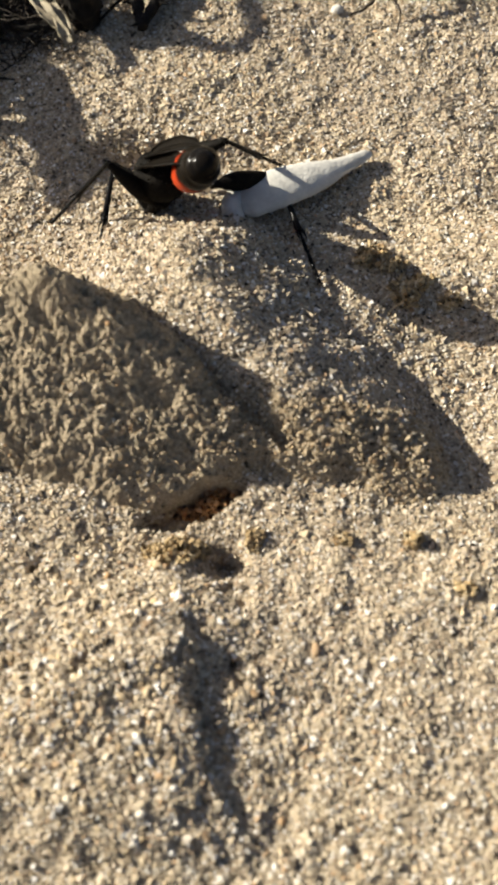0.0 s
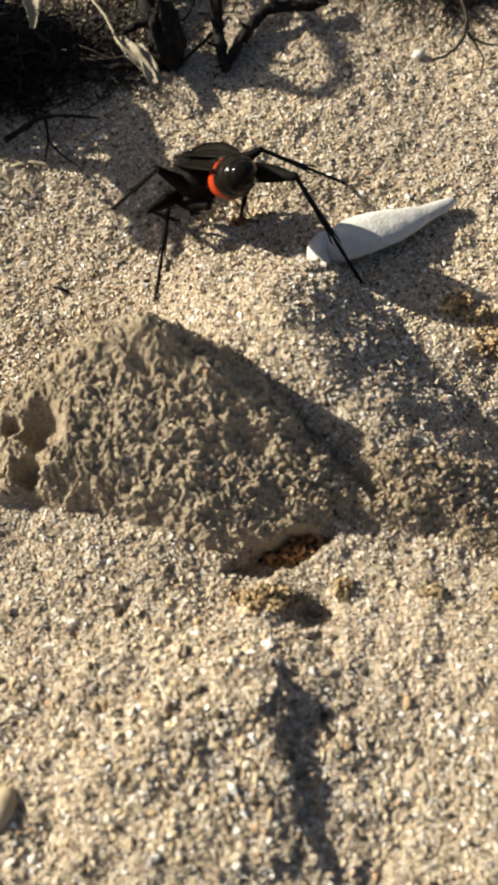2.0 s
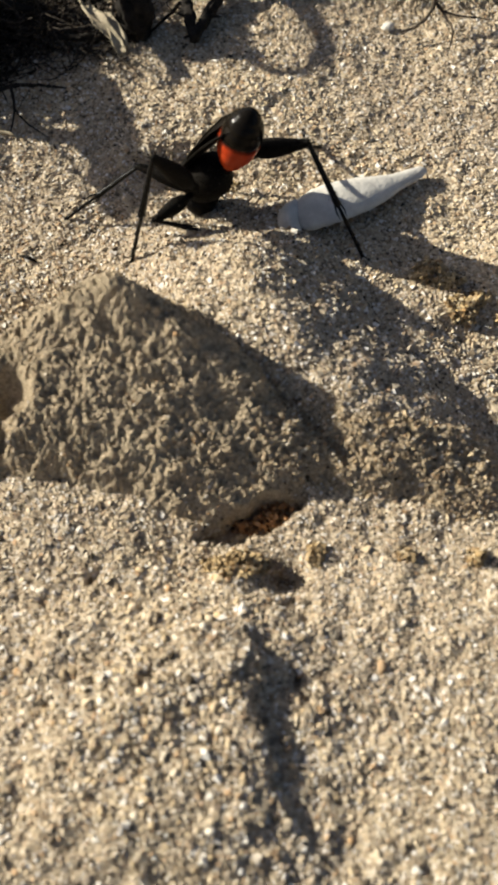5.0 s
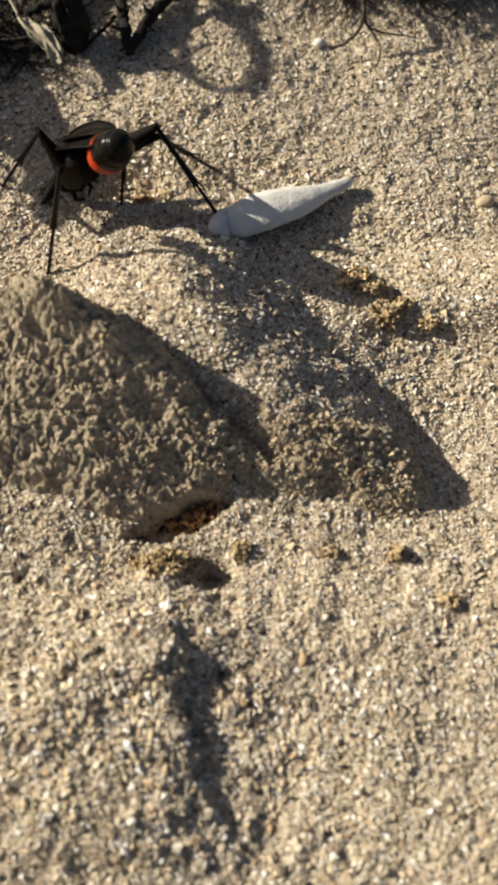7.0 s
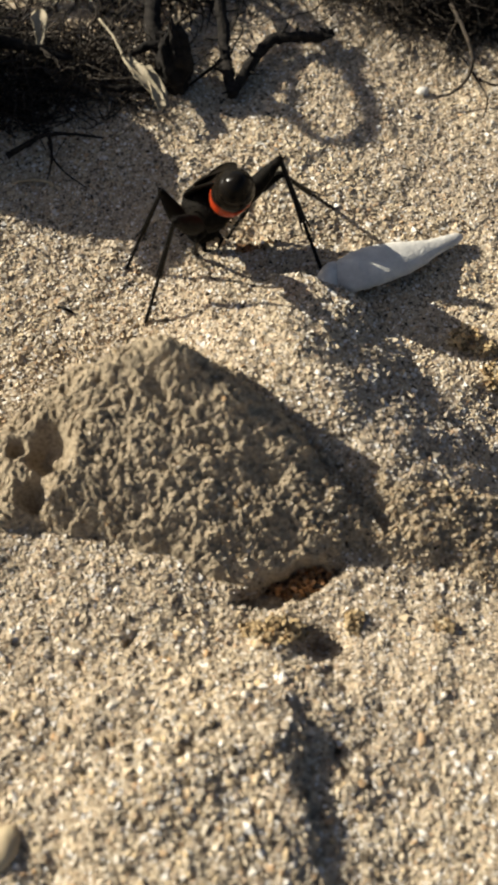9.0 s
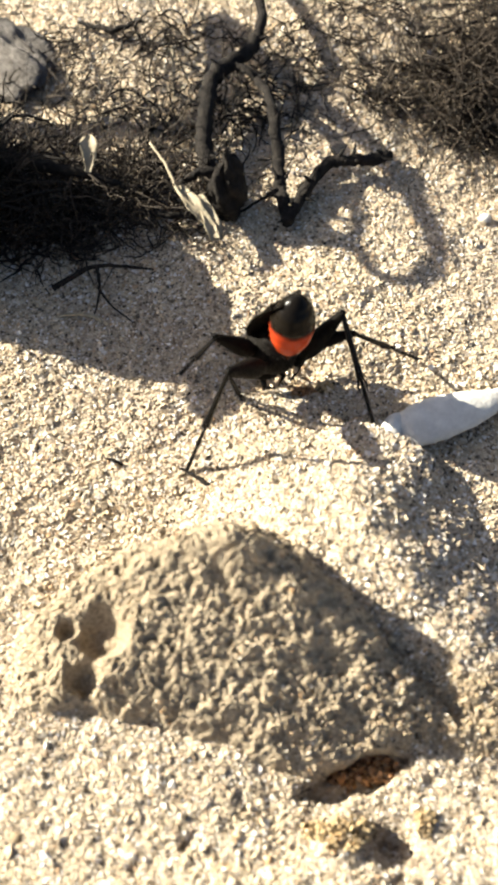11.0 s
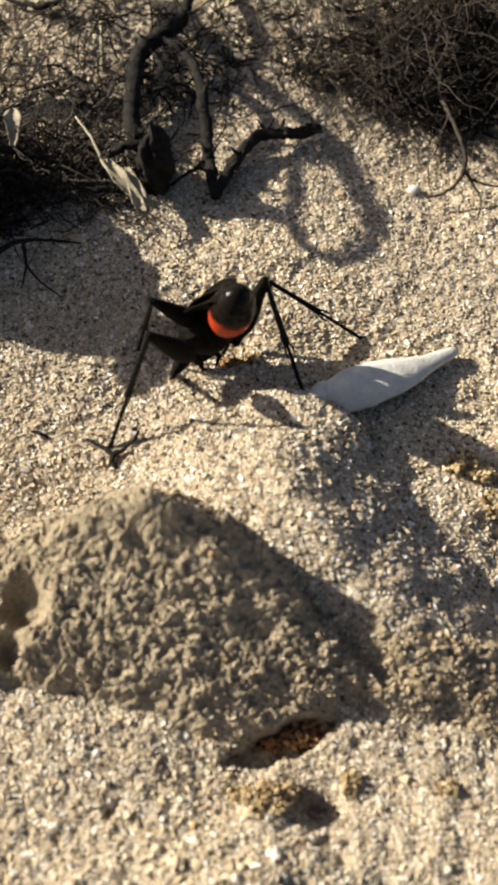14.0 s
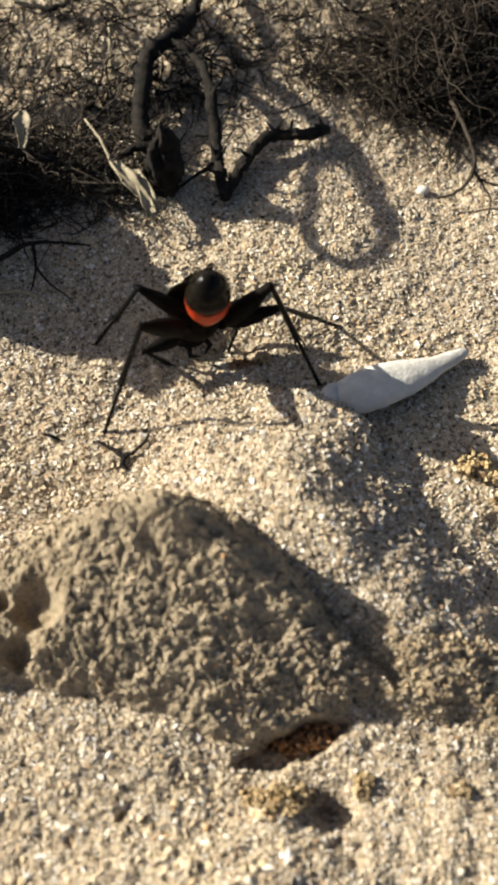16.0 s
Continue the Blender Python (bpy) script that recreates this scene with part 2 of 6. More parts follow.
def ground_height(x, y):
    """The lie of the sand in centimetres."""
    x, y = np.asarray(x, float), np.asarray(y, float)
    near = np.exp(-((x + 1.5) ** 2 + (y + 0.5) ** 2) / 160)
    z = 0.16 * fbm(x / 1.7, y / 1.7, 3, 3) + 0.07 * fbm(x / 0.35, y / 0.35, 5, 3)
    z = z - 0.38 * hump(x, y, 0.75, -2.7, 1.2, 1.3) - 0.22 * hump(x, y, -1.45, -3.62, 0.9, 0.42)
    z = z + 0.24 * hump(x, y, -1.80, -1.18, 0.8, 0.38, -12)
    # the sand beyond the shell falls away from the sun
    z = z - 0.15 * 0.3 * np.log1p(np.exp(np.clip((x + 1.1) / 0.3, -30, 12))) * ease(-1.4, -0.6, y)
    z = soft_max(z, heap(x, y) + 0.05 * fbm(x / 0.16, y / 0.16, 37, 4), 0.04)
    z = z + 0.055 * fbm(x / 0.10, y / 0.10, 15, 3, 0.6)
    z = z - 0.30 * hump(x, y, -2.05, 0.0, 0.42, 0.26) - 0.10 * hump(x, y, -1.2, -0.15, 0.5, 0.25)
    # sand lies low under the stone's front
    z = z - 0.30 * ease(1.25, 0.75, np.hypot((x + 1.75) / 0.62, (y + 2.90) / 0.40))
    # the hollow under the stone's lip, and the small pit in front of it
    z = z - 0.26 * cave(x, y) - 0.26 * hump(x, y, -1.26, -3.78, 0.15, 0.11)
    z = z + 0.12 * hump(x, y, -1.60, -3.78, 0.2, 0.12)
    # the raised bank on the near side, with a ragged edge, beside a trodden groove
    edge = -1.42 - 0.22 * (y + 4.6) + 0.75 * fbm(x / 0.3, y / 0.3, 9, 4, 0.62)
    bank = ease(edge + 0.10, edge - 0.12, x) * ease(-3.9, -4.5, y) * ease(-5.9, -5.4, y)
    z = z + 0.14 * bank * (0.6 + 0.8 * rough2(x / 0.3, y / 0.3, 13)) + (0.06 * fbm(x / 0.24, y / 0.24, 14, 3, 0.6) + 0.05 * fbm(x / 0.10, y / 0.10, 16, 3, 0.6)) * ease(-3.6, -4.2, y) * ease(0.2, -0.9, x)
    for dx, dy, rx, ry, d in ((-1.16, -4.60, 0.10, 0.09, 0.10), (-1.16, -4.02, 0.08, 0.09, 0.09), (-2.66, -3.83, 0.07, 0.05, 0.12), (-2.98, -3.98, 0.05, 0.05, 0.08), (-2.2, -4.6, 0.08, 0.06, 0.08)):
        z = z - d * hump(x + 0.05 * np.sin(31 * y), y + 0.05 * np.sin(27 * x), dx, dy, rx, ry)
    # the step of crusted sand beyond the right lobe
    step = ease(-1.75, -1.45, y - 0.12 * np.sin(3.2 * x) - 0.25 * fbm(x / 0.6, y / 0.6, 12, 3)) * ease(-0.5, 1.3, x)
    z = z + 0.20 * step * ease(3.5, 1.5, x)
    z = z + 0.13 * hump(x, y, -2.1, -5.0, 0.9, 1.1) - 0.10 * hump(x, y, -3.6, -5.0, 0.9, 1.4)
    z = z + 0.15 * ease(1.8, 4.5, y)
    far = np.hypot(x + 1.5, y + 0.5)
    return z * (0.35 + 0.65 * near) + 0.6 * fbm(x / 40, y / 40, 21, 3) * ease(8, 60, far) + 6 * fbm(x / 900, y / 900, 22, 3) * ease(60, 900, far)


def spread(low, high, step, reach):
    """Even steps between low and high, then ever wider ones out to reach."""
    out, d, at = [], step, 0.0
    while at < reach:
        d *= 1.35
        at += d
        out.append(at)
    out = np.array(out)
    return np.r_[low - out[::-1], np.arange(low, high + step / 2, step), high + out]


def make_ground():
    xs, ys = spread(-5.6, 2.4, 0.03, 60000), spread(-6.6, 5.4, 0.03, 60000)
    gx, gy = np.meshgrid(xs, ys)
    verts = np.stack([gx, gy, ground_height(gx, gy)], -1).reshape(-1, 3)
    n, m = len(xs), len(ys)
    a = (np.arange(m - 1)[:, None] * n + np.arange(n - 1)[None]).ravel()
    tris = np.concatenate([np.stack([a, a + 1, a + n + 1], 1), np.stack([a, a + n + 1, a + n], 1)])
    ob = triangles("ground", verts, tris, SAND, True)
    tagged(ob, "coarse pale beige beach sand, dry and uneven", "ground", kind="structure")
    return ob


# ---- the stone ----
def stone_height(x, y):
    """The stone's upper side: a blunt cone with a long front and a low lobe beside it."""
    x, y = np.asarray(x, float), np.asarray(y, float)
    wx, wy = x + 0.10 * fbm(x / 0.5, y / 0.5, 31, 3) + 0.05 * fbm(x / 0.09, y / 0.09, 34, 3), y + 0.12 * fbm(x / 0.45, y / 0.45, 33, 3) + 0.05 * fbm(x / 0.08, y / 0.08, 32, 3)
    crest_x = (-4.2, -3.51, -3.11, -2.72, -2.42, -2.24, -1.90, -1.60, -1.40, -1.20, -0.8)
    crest_y = (-2.64, -2.25, -2.08, -1.98, -1.95, -2.00, -2.16, -2.33, -2.48, -2.70, -3.0)
    line = np.interp(wx, crest_x, crest_y)
    foot = np.interp(wx, (-3.8, -3.4, -2.84, -2.3, -2.0, -1.8, -1.55, -1.1), (-3.08, -3.06, -3.18, -3.24, -3.36, -3.40, -3.32, -3.18))
    level = 1.15 + 0.07 * (wx + 2.4) - 0.12 * 0.08 * np.log1p(np.exp(np.clip((wx + 2.32) / 0.08, -30, 30)))
    front = soft_max(level + 0.86 * (wy + 1.92), 0.06 + 0.40 * (wy + 3.05), 0.05)
    steep = -0.16 + 1.9 * (wy - foot)
    back = level + 0.86 * (line + 1.92) - np.interp(wx, (-2.3, -1.9), (2.4, 1.2)) * (wy - line)
    flank = 1.06 + 0.55 * (wx + 2.75) + 0.42 * (wy + 2.0)
    end = 0.50 + 2.0 * (wx + 3.80)
    right = 0.42 - 0.85 * (wx + 1.0) - 0.65 * (wy + 2.50)
    cone = soft_min([front, steep, back, flank, end, right], 0.06)
    # the low lobe, under the heap
    lobe = np.clip(heap(x, y) + np.clip(0.35 * (-2.62 - y + 0.5 * fbm(x / 0.3, y / 0.3, 39, 2)), -0.08, 0.05), -2, 2)
    lobe = np.where(x < -1.15, lobe - 1.5 * (-1.15 - x), lobe)
    z = soft_max(np.clip(cone, -2, 2), lobe, 0.05)
    # the knuckled crest
    z = z + 0.15 * hump(x, y, -2.42, -2.03, 0.26, 0.13, -12) + 0.05 * hump(x, y, -1.92, -2.26, 0.15, 0.10, -35) + 0.04 * hump(x, y, -1.60, -2.48, 0.14, 0.09, -40)
    # hollows: two ragged bores with a third behind, and the gap under the front
    rag, bores = 1 + 0.4 * fbm(x / 0.16, y / 0.16, 41, 3), 0.0
    for cx, cy, rx, ry, d in ((-3.30, -2.50, 0.21, 0.19, 0.32), (-3.44, -2.77, 0.14, 0.12, 0.30), (-3.58, -2.46, 0.09, 0.08, 0.2)):
        bore = ease(1.15, 0.35, np.hypot((x - cx) / rx, (y - cy) / ry) * rag)
        z, bores = z - 0.72 * d * bore, np.maximum(bores, bore)
    z = z - 0.40 * ease(0.35, 0.55, cave(x, y))
    # pitted, worm-eaten relief, worn smooth along the foot
    worn = (0.30 + 0.70 * ease(-0.20, 0.08, z + 0.3 * fbm(x / 0.3, y / 0.3, 55, 2))) * (1 - 0.75 * np.clip(2 * bores, 0, 1))
    px, py = x + 0.03 * fbm(x / 0.06, y / 0.06, 56, 2), y + 0.03 * fbm(x / 0.06, y / 0.06, 57, 2)
    pits = 0.045 * np.abs(fbm(px / 0.08, py / 0.05, 51, 2)) - 0.075 * np.abs(fbm(px / 0.042, py / 0.028, 59, 2)) + 0.042 * fbm(px / 0.028, py / 0.021, 64, 2) - 0.03 * ease(0.10, 0.28, fbm(px / 0.05, py / 0.038, 60, 2))
    z = z + 0.09 * fbm(x / 0.40, y / 0.40, 53, 3) + worn * (pits + 0.01 + 0.06 * fbm(x / 0.15, y / 0.12, 63, 2))
    return z


def make_stone():
    xs, ys = np.arange(-4.15, 0.85, 0.0085), np.arange(-3.75, -1.4, 0.0085)
    gx, gy = np.meshgrid(xs, ys)
    z = np.maximum(stone_height(gx, gy), -0.95)
    edge = np.zeros_like(z, bool)
    edge[0], edge[-1], edge[:, 0], edge[:, -1] = True, True, True, True
    z[edge] = -0.95
    n, m = len(xs), len(ys)
    top = np.stack([gx, gy, z], -1).reshape(-1, 3)
    low = np.stack([gx, gy, np.full_like(z, -1.0)], -1).reshape(-1, 3)
    a = (np.arange(m - 1)[:, None] * n + np.arange(n - 1)[None]).ravel()
    up = np.concatenate([np.stack([a, a + 1, a + n + 1], 1), np.stack([a, a + n + 1, a + n], 1)])
    ring = np.r_[np.arange(n), np.arange(1, m) * n + n - 1, (m - 1) * n + np.arange(n - 2, -1, -1), np.arange(m - 2, 0, -1) * n]
    nxt, k = np.roll(ring, -1), n * m
    side = np.concatenate([np.stack([ring, nxt + k, nxt], 1), np.stack([ring, ring + k, nxt + k], 1)])
    # the flat underside: four corners suffice
    corners = np.array([0, n - 1, n * m - 1, n * (m - 1)]) + k
    under = np.array([[corners[0], corners[2], corners[1]], [corners[0], corners[3], corners[2]]])
    ob = triangles("limestone_rock", np.concatenate([top, low]), np.concatenate([up, side, under]), STONE, True)
    tagged(ob, "pitted beige limestone rock half buried in the sand, with bored holes", "rock")
    # sand cemented to its face
    rng = np.random.default_rng(6)
    x, y = rng.uniform(-4.0, 0.7, 60000), rng.uniform(-3.45, -1.7, 60000)
    z = stone_height(x, y)
    hole = np.minimum(np.hypot(x + 3.27, y + 2.50) / 0.17, np.hypot(x + 3.47, y + 2.73) / 0.125)
    hole = np.minimum(hole, 1.2 - cave(x, y))
    keep = (z > ground_height(x, y) - 0.03) & (hole > 1) & (rng.random(len(x)) < 0.10 + 0.5 * fbm(x / 0.4, y / 0.4, 67, 2) + 0.5 * ease(-1.6, -0.9, x))
    x, y, z = x[keep], y[keep], z[keep]
    size = np.exp(rng.normal(math.log(0.0095), 0.35, len(x)))
    grit = triangles("grit", *grains_at(rng, np.stack([x, y, z + 0.2 * size], 1), size), GRIT)
    grit.parent = ob
    grit["kind"] = "stuff"
    return ob


def surface(x, y):
    return np.maximum(ground_height(x, y), stone_height(x, y))


# ---- loose sand ----
def bipyramid():
    a = np.radians((0, 120, 240))
    v = np.array([(math.cos(k), math.sin(k), 0) for k in a] + [(0, 0, 1), (0, 0, -1)], float)
    f = np.array([(0, 1, 3), (1, 2, 3), (2, 0, 3), (1, 0, 4), (2, 1, 4), (0, 2, 4)])
    return v, f


def turns(rng, n):
    q = rng.normal(size=(n, 4))
    w, x, y, z = (q / np.linalg.norm(q, axis=1, keepdims=True)).T
    return np.stack([1 - 2 * (y * y + z * z), 2 * (x * y - z * w), 2 * (x * z + y * w), 2 * (x * y + z * w), 1 - 2 * (x * x + z * z), 2 * (y * z - x * w),
                     2 * (x * z - y * w), 2 * (y * z + x * w), 1 - 2 * (x * x + y * y)], 1).reshape(n, 3, 3)


def grains_at(rng, places, size, flat=1.0):
    """Many angular grains as one set of triangles."""
    base, faces = bipyramid()
    n = len(places)
    shape = base[None] * rng.uniform(0.8, 1.35, (n, 5, 1)) * rng.uniform(0.7, 1.3, (n, 1, 3))
    verts = np.einsum("nij,nkj->nki", turns(rng, n), shape) * size[:, None, None] * np.array((1.0, 1.0, flat)) + places[:, None]
    tris = faces[None] + 5 * np.arange(n)[:, None, None]
    return verts.reshape(-1, 3), tris.reshape(-1, 3)


def make_sand():
    rng = np.random.default_rng(4)
    n = 406000
    x, y = rng.uniform(-5.3, 2.0, n), rng.uniform(-6.2, 4.8, n)
    inside = (x > np.interp(y, (-6, -4, 0, 4), (-3.7, -4.2, -4.9, -5.3))) & (x < np.interp(y, (-6, -3, 2, 3, 4.8), (0.9, 1.2, 1.9, 1.8, 1.0)))
    keep = inside & (rng.random(n) < np.where(y > 2.6, 0.6, 1.0))
    x, y = x[keep], y[keep]
    g, s = ground_height(x, y), stone_height(x, y)
    # on the stone only the heap thrown over its low lobe is sandy
    cover = ease(-2.85, -2.45, y + 0.5 * fbm(x / 0.25, y / 0.25, 61, 3)) * ease(-1.35, -1.1, x) * 0.9
    keep = ((s < g + 0.01) | (rng.random(len(x)) < cover)) & (cave(x, y) < 0.4)
    x, y, z = x[keep], y[keep], np.maximum(g, s)[keep]
    size = np.exp(rng.normal(math.log(0.0098), 0.42, len(x))).clip(0.0055, 0.028)
    size *= np.where(rough2(x / 0.8, y / 0.8, 77) > 0.62, 1.15, 0.95)
    size *= 1 + 0.25 * hump(x, y, -0.7, -1.8, 0.9, 0.9)
    # coarser bits among them, most on the bank in the foreground
    coarse = rng.random(len(x)) < 0.001 + 0.06 * hump(x, y, -2.4, -4.7, 1.5, 1.2)
    size = np.where(coarse, size * rng.uniform(1.5, 2.7, len(x)), size).clip(0.005, 0.040)
    verts, tris = grains_at(rng, np.stack([x, y, z + size * rng.uniform(-0.40, 0.38, len(x))], 1), size, 0.72)
    ob = triangles("sand_grains", verts, tris, GRAIN)
    tagged(ob, "loose coarse sand grains in beige, white and ochre", "sand", kind="stuff")
    return ob


make_ground()
make_stone()
make_sand()


# ---- things ----
def tube(points, radii, sides=6, twist=0.0, rough=0.0, rng=None):
    """A closed tube along a line of points; returns its points and faces."""
    p = np.asarray(points, float)
    n = len(p)
    r = np.interp(np.linspace(0, 1, n), np.linspace(0, 1, len(radii)), radii)
    way = np.gradient(p, axis=0)
    way /= np.linalg.norm(way, axis=1, keepdims=True) + 1e-9
    side = np.cross(way, (0.13, 0.21, 0.97))
    side /= np.linalg.norm(side, axis=1, keepdims=True) + 1e-9
    up = np.cross(side, way)
    a = np.linspace(0, 2 * np.pi, sides, endpoint=False) + twist
    rr = r[:, None] * np.ones((n, sides))
    if rough and rng is not None:
        rr = rr * (1 + rough * rng.uniform(-1, 1, (n, sides)))
    ring = p[:, None] + rr[..., None] * (np.cos(a)[None, :, None] * side[:, None] + np.sin(a)[None, :, None] * up[:, None])
    verts = np.concatenate([ring.reshape(-1, 3), p[:1], p[-1:]])
    faces = []
    for i in range(n - 1):
        for j in range(sides):
            k = (j + 1) % sides
            faces.append((i * sides + j, i * sides + k, (i + 1) * sides + k, (i + 1) * sides + j))
    for j in range(sides):
        k = (j + 1) % sides
        faces.append((n * sides, k, j))
        faces.append((n * sides + 1, (n - 1) * sides + j, (n - 1) * sides + k))
    return verts, faces


def curve(points, steps):
    """A smooth line through a few points."""
    p = np.asarray(points, float)
    q = np.concatenate([2 * p[:1] - p[1:2], p, 2 * p[-1:] - p[-2:-1]])
    out = []
    for i in range(1, len(q) - 2):
        for t in np.linspace(0, 1, steps, endpoint=False):
            out.append(0.5 * (2 * q[i] + (q[i + 1] - q[i - 1]) * t + (2 * q[i - 1] - 5 * q[i] + 4 * q[i + 1] - q[i + 2]) * t**2 + (3 * q[i] - q[i - 1] - 3 * q[i + 1] + q[i + 2]) * t**3))
    out.append(p[-1])
    return np.array(out)


def joined(pieces):
    verts, faces, k = [], [], 0
    for v, f in pieces:
        verts.append(v)
        faces += [tuple(i + k for i in g) for g in f]
        k += len(v)
    return np.concatenate(verts), faces


def ball(n_lat=10, n_lon=14):
    v, f = [(0, 0, 1)], []
    for i in range(1, n_lat):
        for j in range(n_lon):
            a, b = math.pi * i / n_lat, 2 * math.pi * j / n_lon
            v.append((math.sin(a) * math.cos(b), math.sin(a) * math.sin(b), math.cos(a)))
    v.append((0, 0, -1))
    at = lambda i, j: 1 + (i - 1) * n_lon + j % n_lon  # noqa: E731
    for j in range(n_lon):
        f.append((0, at(1, j), at(1, j + 1)))
        f.append((len(v) - 1, at(n_lat - 1, j + 1), at(n_lat - 1, j)))
        for i in range(1, n_lat - 1):
            f.append((at(i, j), at(i + 1, j), at(i + 1, j + 1), at(i, j + 1)))
    return np.array(v), f


def pebble(name, at, size, turn, mat, label, category, seed, rough=0.18, fine=1, sunk=0.25):
    v, f = ball(10 * fine, 14 * fine)
    w = v * 2.1 + seed * 3.7
    bumps = fbm(w[:, 0] + w[:, 2], w[:, 1] - w[:, 2], seed, 4)
    v = v * (1 + 2 * rough * bumps)[:, None] * np.array(size)
    c, s = math.cos(radians(turn)), math.sin(radians(turn))
    v = np.stack([v[:, 0] * c - v[:, 1] * s, v[:, 0] * s + v[:, 1] * c, v[:, 2]], 1)
    ob = part(name, v, f, mat)
    z = float(surface(np.array([at[0]]), np.array([at[1]]))[0]) + size[2] * (1 - 2 * sunk)
    ob.location = (at[0] * U, at[1] * U, z * U)
    return tagged(ob, label, category)


def make_crumb(x, y, size, seed, mat=CRUMB, label="crumbly ochre lump of caked sand grains"):
    """A lump of caked sand: grains stuck together."""
    rng = np.random.default_rng(100 + seed)
    n = int(2600 * (size[0] * size[1]) ** 0.5)
    w = rng.normal(size=(n, 3))
    w /= np.linalg.norm(w, axis=1, keepdims=True)
    w *= (rng.uniform(0.35, 1.0, n) ** 0.5 * (1 + 0.9 * fbm(w[:, 0] * 1.6 + seed, w[:, 1] * 1.6 + w[:, 2], seed, 2)))[:, None] * np.array(size)
    grain = np.exp(rng.normal(math.log(0.019), 0.25, n))
    z = float(surface(np.array([x]), np.array([y]))[0]) + size[2] * 0.15
    ob = triangles("sand_crumb", *grains_at(rng, w, grain), mat)
    ob.location = (x * U, y * U, z * U)
    return tagged(ob, label, "crumb")


def make_bits():
    """Worn coarse bits of shell and stone that lie among the sand of the near bank."""
    rng = np.random.default_rng(83)
    v, f = ball(5, 7)
    pieces = []
    while len(pieces) < 460:
        x, y = rng.normal(-2.3, 0.75), rng.normal(-4.7, 0.55)
        if not (-3.9 < x < 0.6 and -6.0 < y < -3.65):
            continue
        size = float(np.clip(np.exp(rng.normal(math.log(0.0185), 0.33)), 0.011, 0.038))
        w = v * (1 + 0.16 * rng.normal(size=(len(v), 1))) * size * np.array((1.2, 0.9, 0.65)) * rng.uniform(0.75, 1.25, 3)
        a = rng.uniform(0, math.tau)
        w = np.stack([w[:, 0] * math.cos(a) - w[:, 1] * math.sin(a), w[:, 0] * math.sin(a) + w[:, 1] * math.cos(a), w[:, 2]], 1)
        z = float(ground_height(np.array([x]), np.array([y]))[0])
        pieces.append((w + np.array((x, y, z + 0.18 * size)), f))
    ob = part("coarse_bits", *joined(pieces), BIT)
    return tagged(ob, "worn coarse bits of white shell and ochre stone in the sand", "gravel", kind="stuff")


make_bits()


def make_shell():
    """A bleached fragment: a thick rounded body that narrows to a bent point."""
    line = curve([(-1.14, -0.68, 0.05), (-0.94, -0.60, 0.1), (-0.74, -0.51, 0.09), (-0.41, -0.37, 0.05), (-0.16, -0.23, 0.02), (0.03, -0.12, 0)], 9)
    n, sides = len(line), 26
    t = np.linspace(0, 1, n)
    wide = np.interp(t, [0, 0.03, 0.10, 0.22, 0.36, 0.50, 0.62, 0.72, 0.84, 0.95, 1], [0.06, 0.12, 0.16, 0.19, 0.195, 0.17, 0.122, 0.082, 0.064, 0.048, 0.022])
    tall = wide * np.interp(t, [0, 0.25, 0.5, 1], [0.72, 0.5, 0.6, 0.95])
    way = np.gradient(line, axis=0)
    way /= np.linalg.norm(way, axis=1, keepdims=True)
    side = np.cross(way, (0, 0, 1))
    side /= np.linalg.norm(side, axis=1, keepdims=True)
    up = np.cross(side, way)
    a = np.linspace(0, 2 * np.pi, sides, endpoint=False)
    # flattened, with a blunt keel near the upper edge
    shape = np.sign(np.cos(a)) * np.abs(np.cos(a)) ** 0.8, np.sign(np.sin(a)) * np.abs(np.sin(a)) ** 0.9 * (1 - 0.28 * np.cos(a))
    ring = line[:, None] + wide[:, None, None] * shape[0][None, :, None] * side[:, None] + tall[:, None, None] * shape[1][None, :, None] * up[:, None]
    # a faint keel, growth lines and chips
    g = 1 + 0.035 * fbm(t[:, None] * 14 + 0 * a[None], a[None] * 1.3 + 0 * t[:, None], 71, 3) + 0.012 * np.sin(t * 62)[:, None]
    ring = line[:, None] + (ring - line[:, None]) * g[..., None]
    inner = line[3] + (ring[0] - line[0]) * 0.75
    verts = np.concatenate([ring.reshape(-1, 3), inner, line[5:6], line[-1:]])
    faces = [(i * sides + j, i * sides + (j + 1) % sides, (i + 1) * sides + (j + 1) % sides, (i + 1) * sides + j) for i in range(n - 1) for j in range(sides)]
    k = n * sides
    for j in range(sides):
        m = (j + 1) % sides
        faces += [(k + j, k + m, m, j), (k + sides, k + m, k + j), (k + sides + 1, (n - 1) * sides + j, (n - 1) * sides + m)]
    ob = part("shell_fragment", verts, faces, SHELL)
    lip = curve([(-1.08, -0.85, 0.02), (-1.16, -0.79, 0.08), (-1.19, -0.69, 0.11), (-1.14, -0.58, 0.10), (-1.05, -0.53, 0.08)], 6)
    part("lip", *tube(lip, [0.05, 0.085, 0.095, 0.08, 0.05], 16, rough=0.03, rng=np.random.default_rng(5)), SHELL, ob, "rounded chalky lip")
    return tagged(ob, "bleached white shell fragment with a narrow tip on sand", "shell")


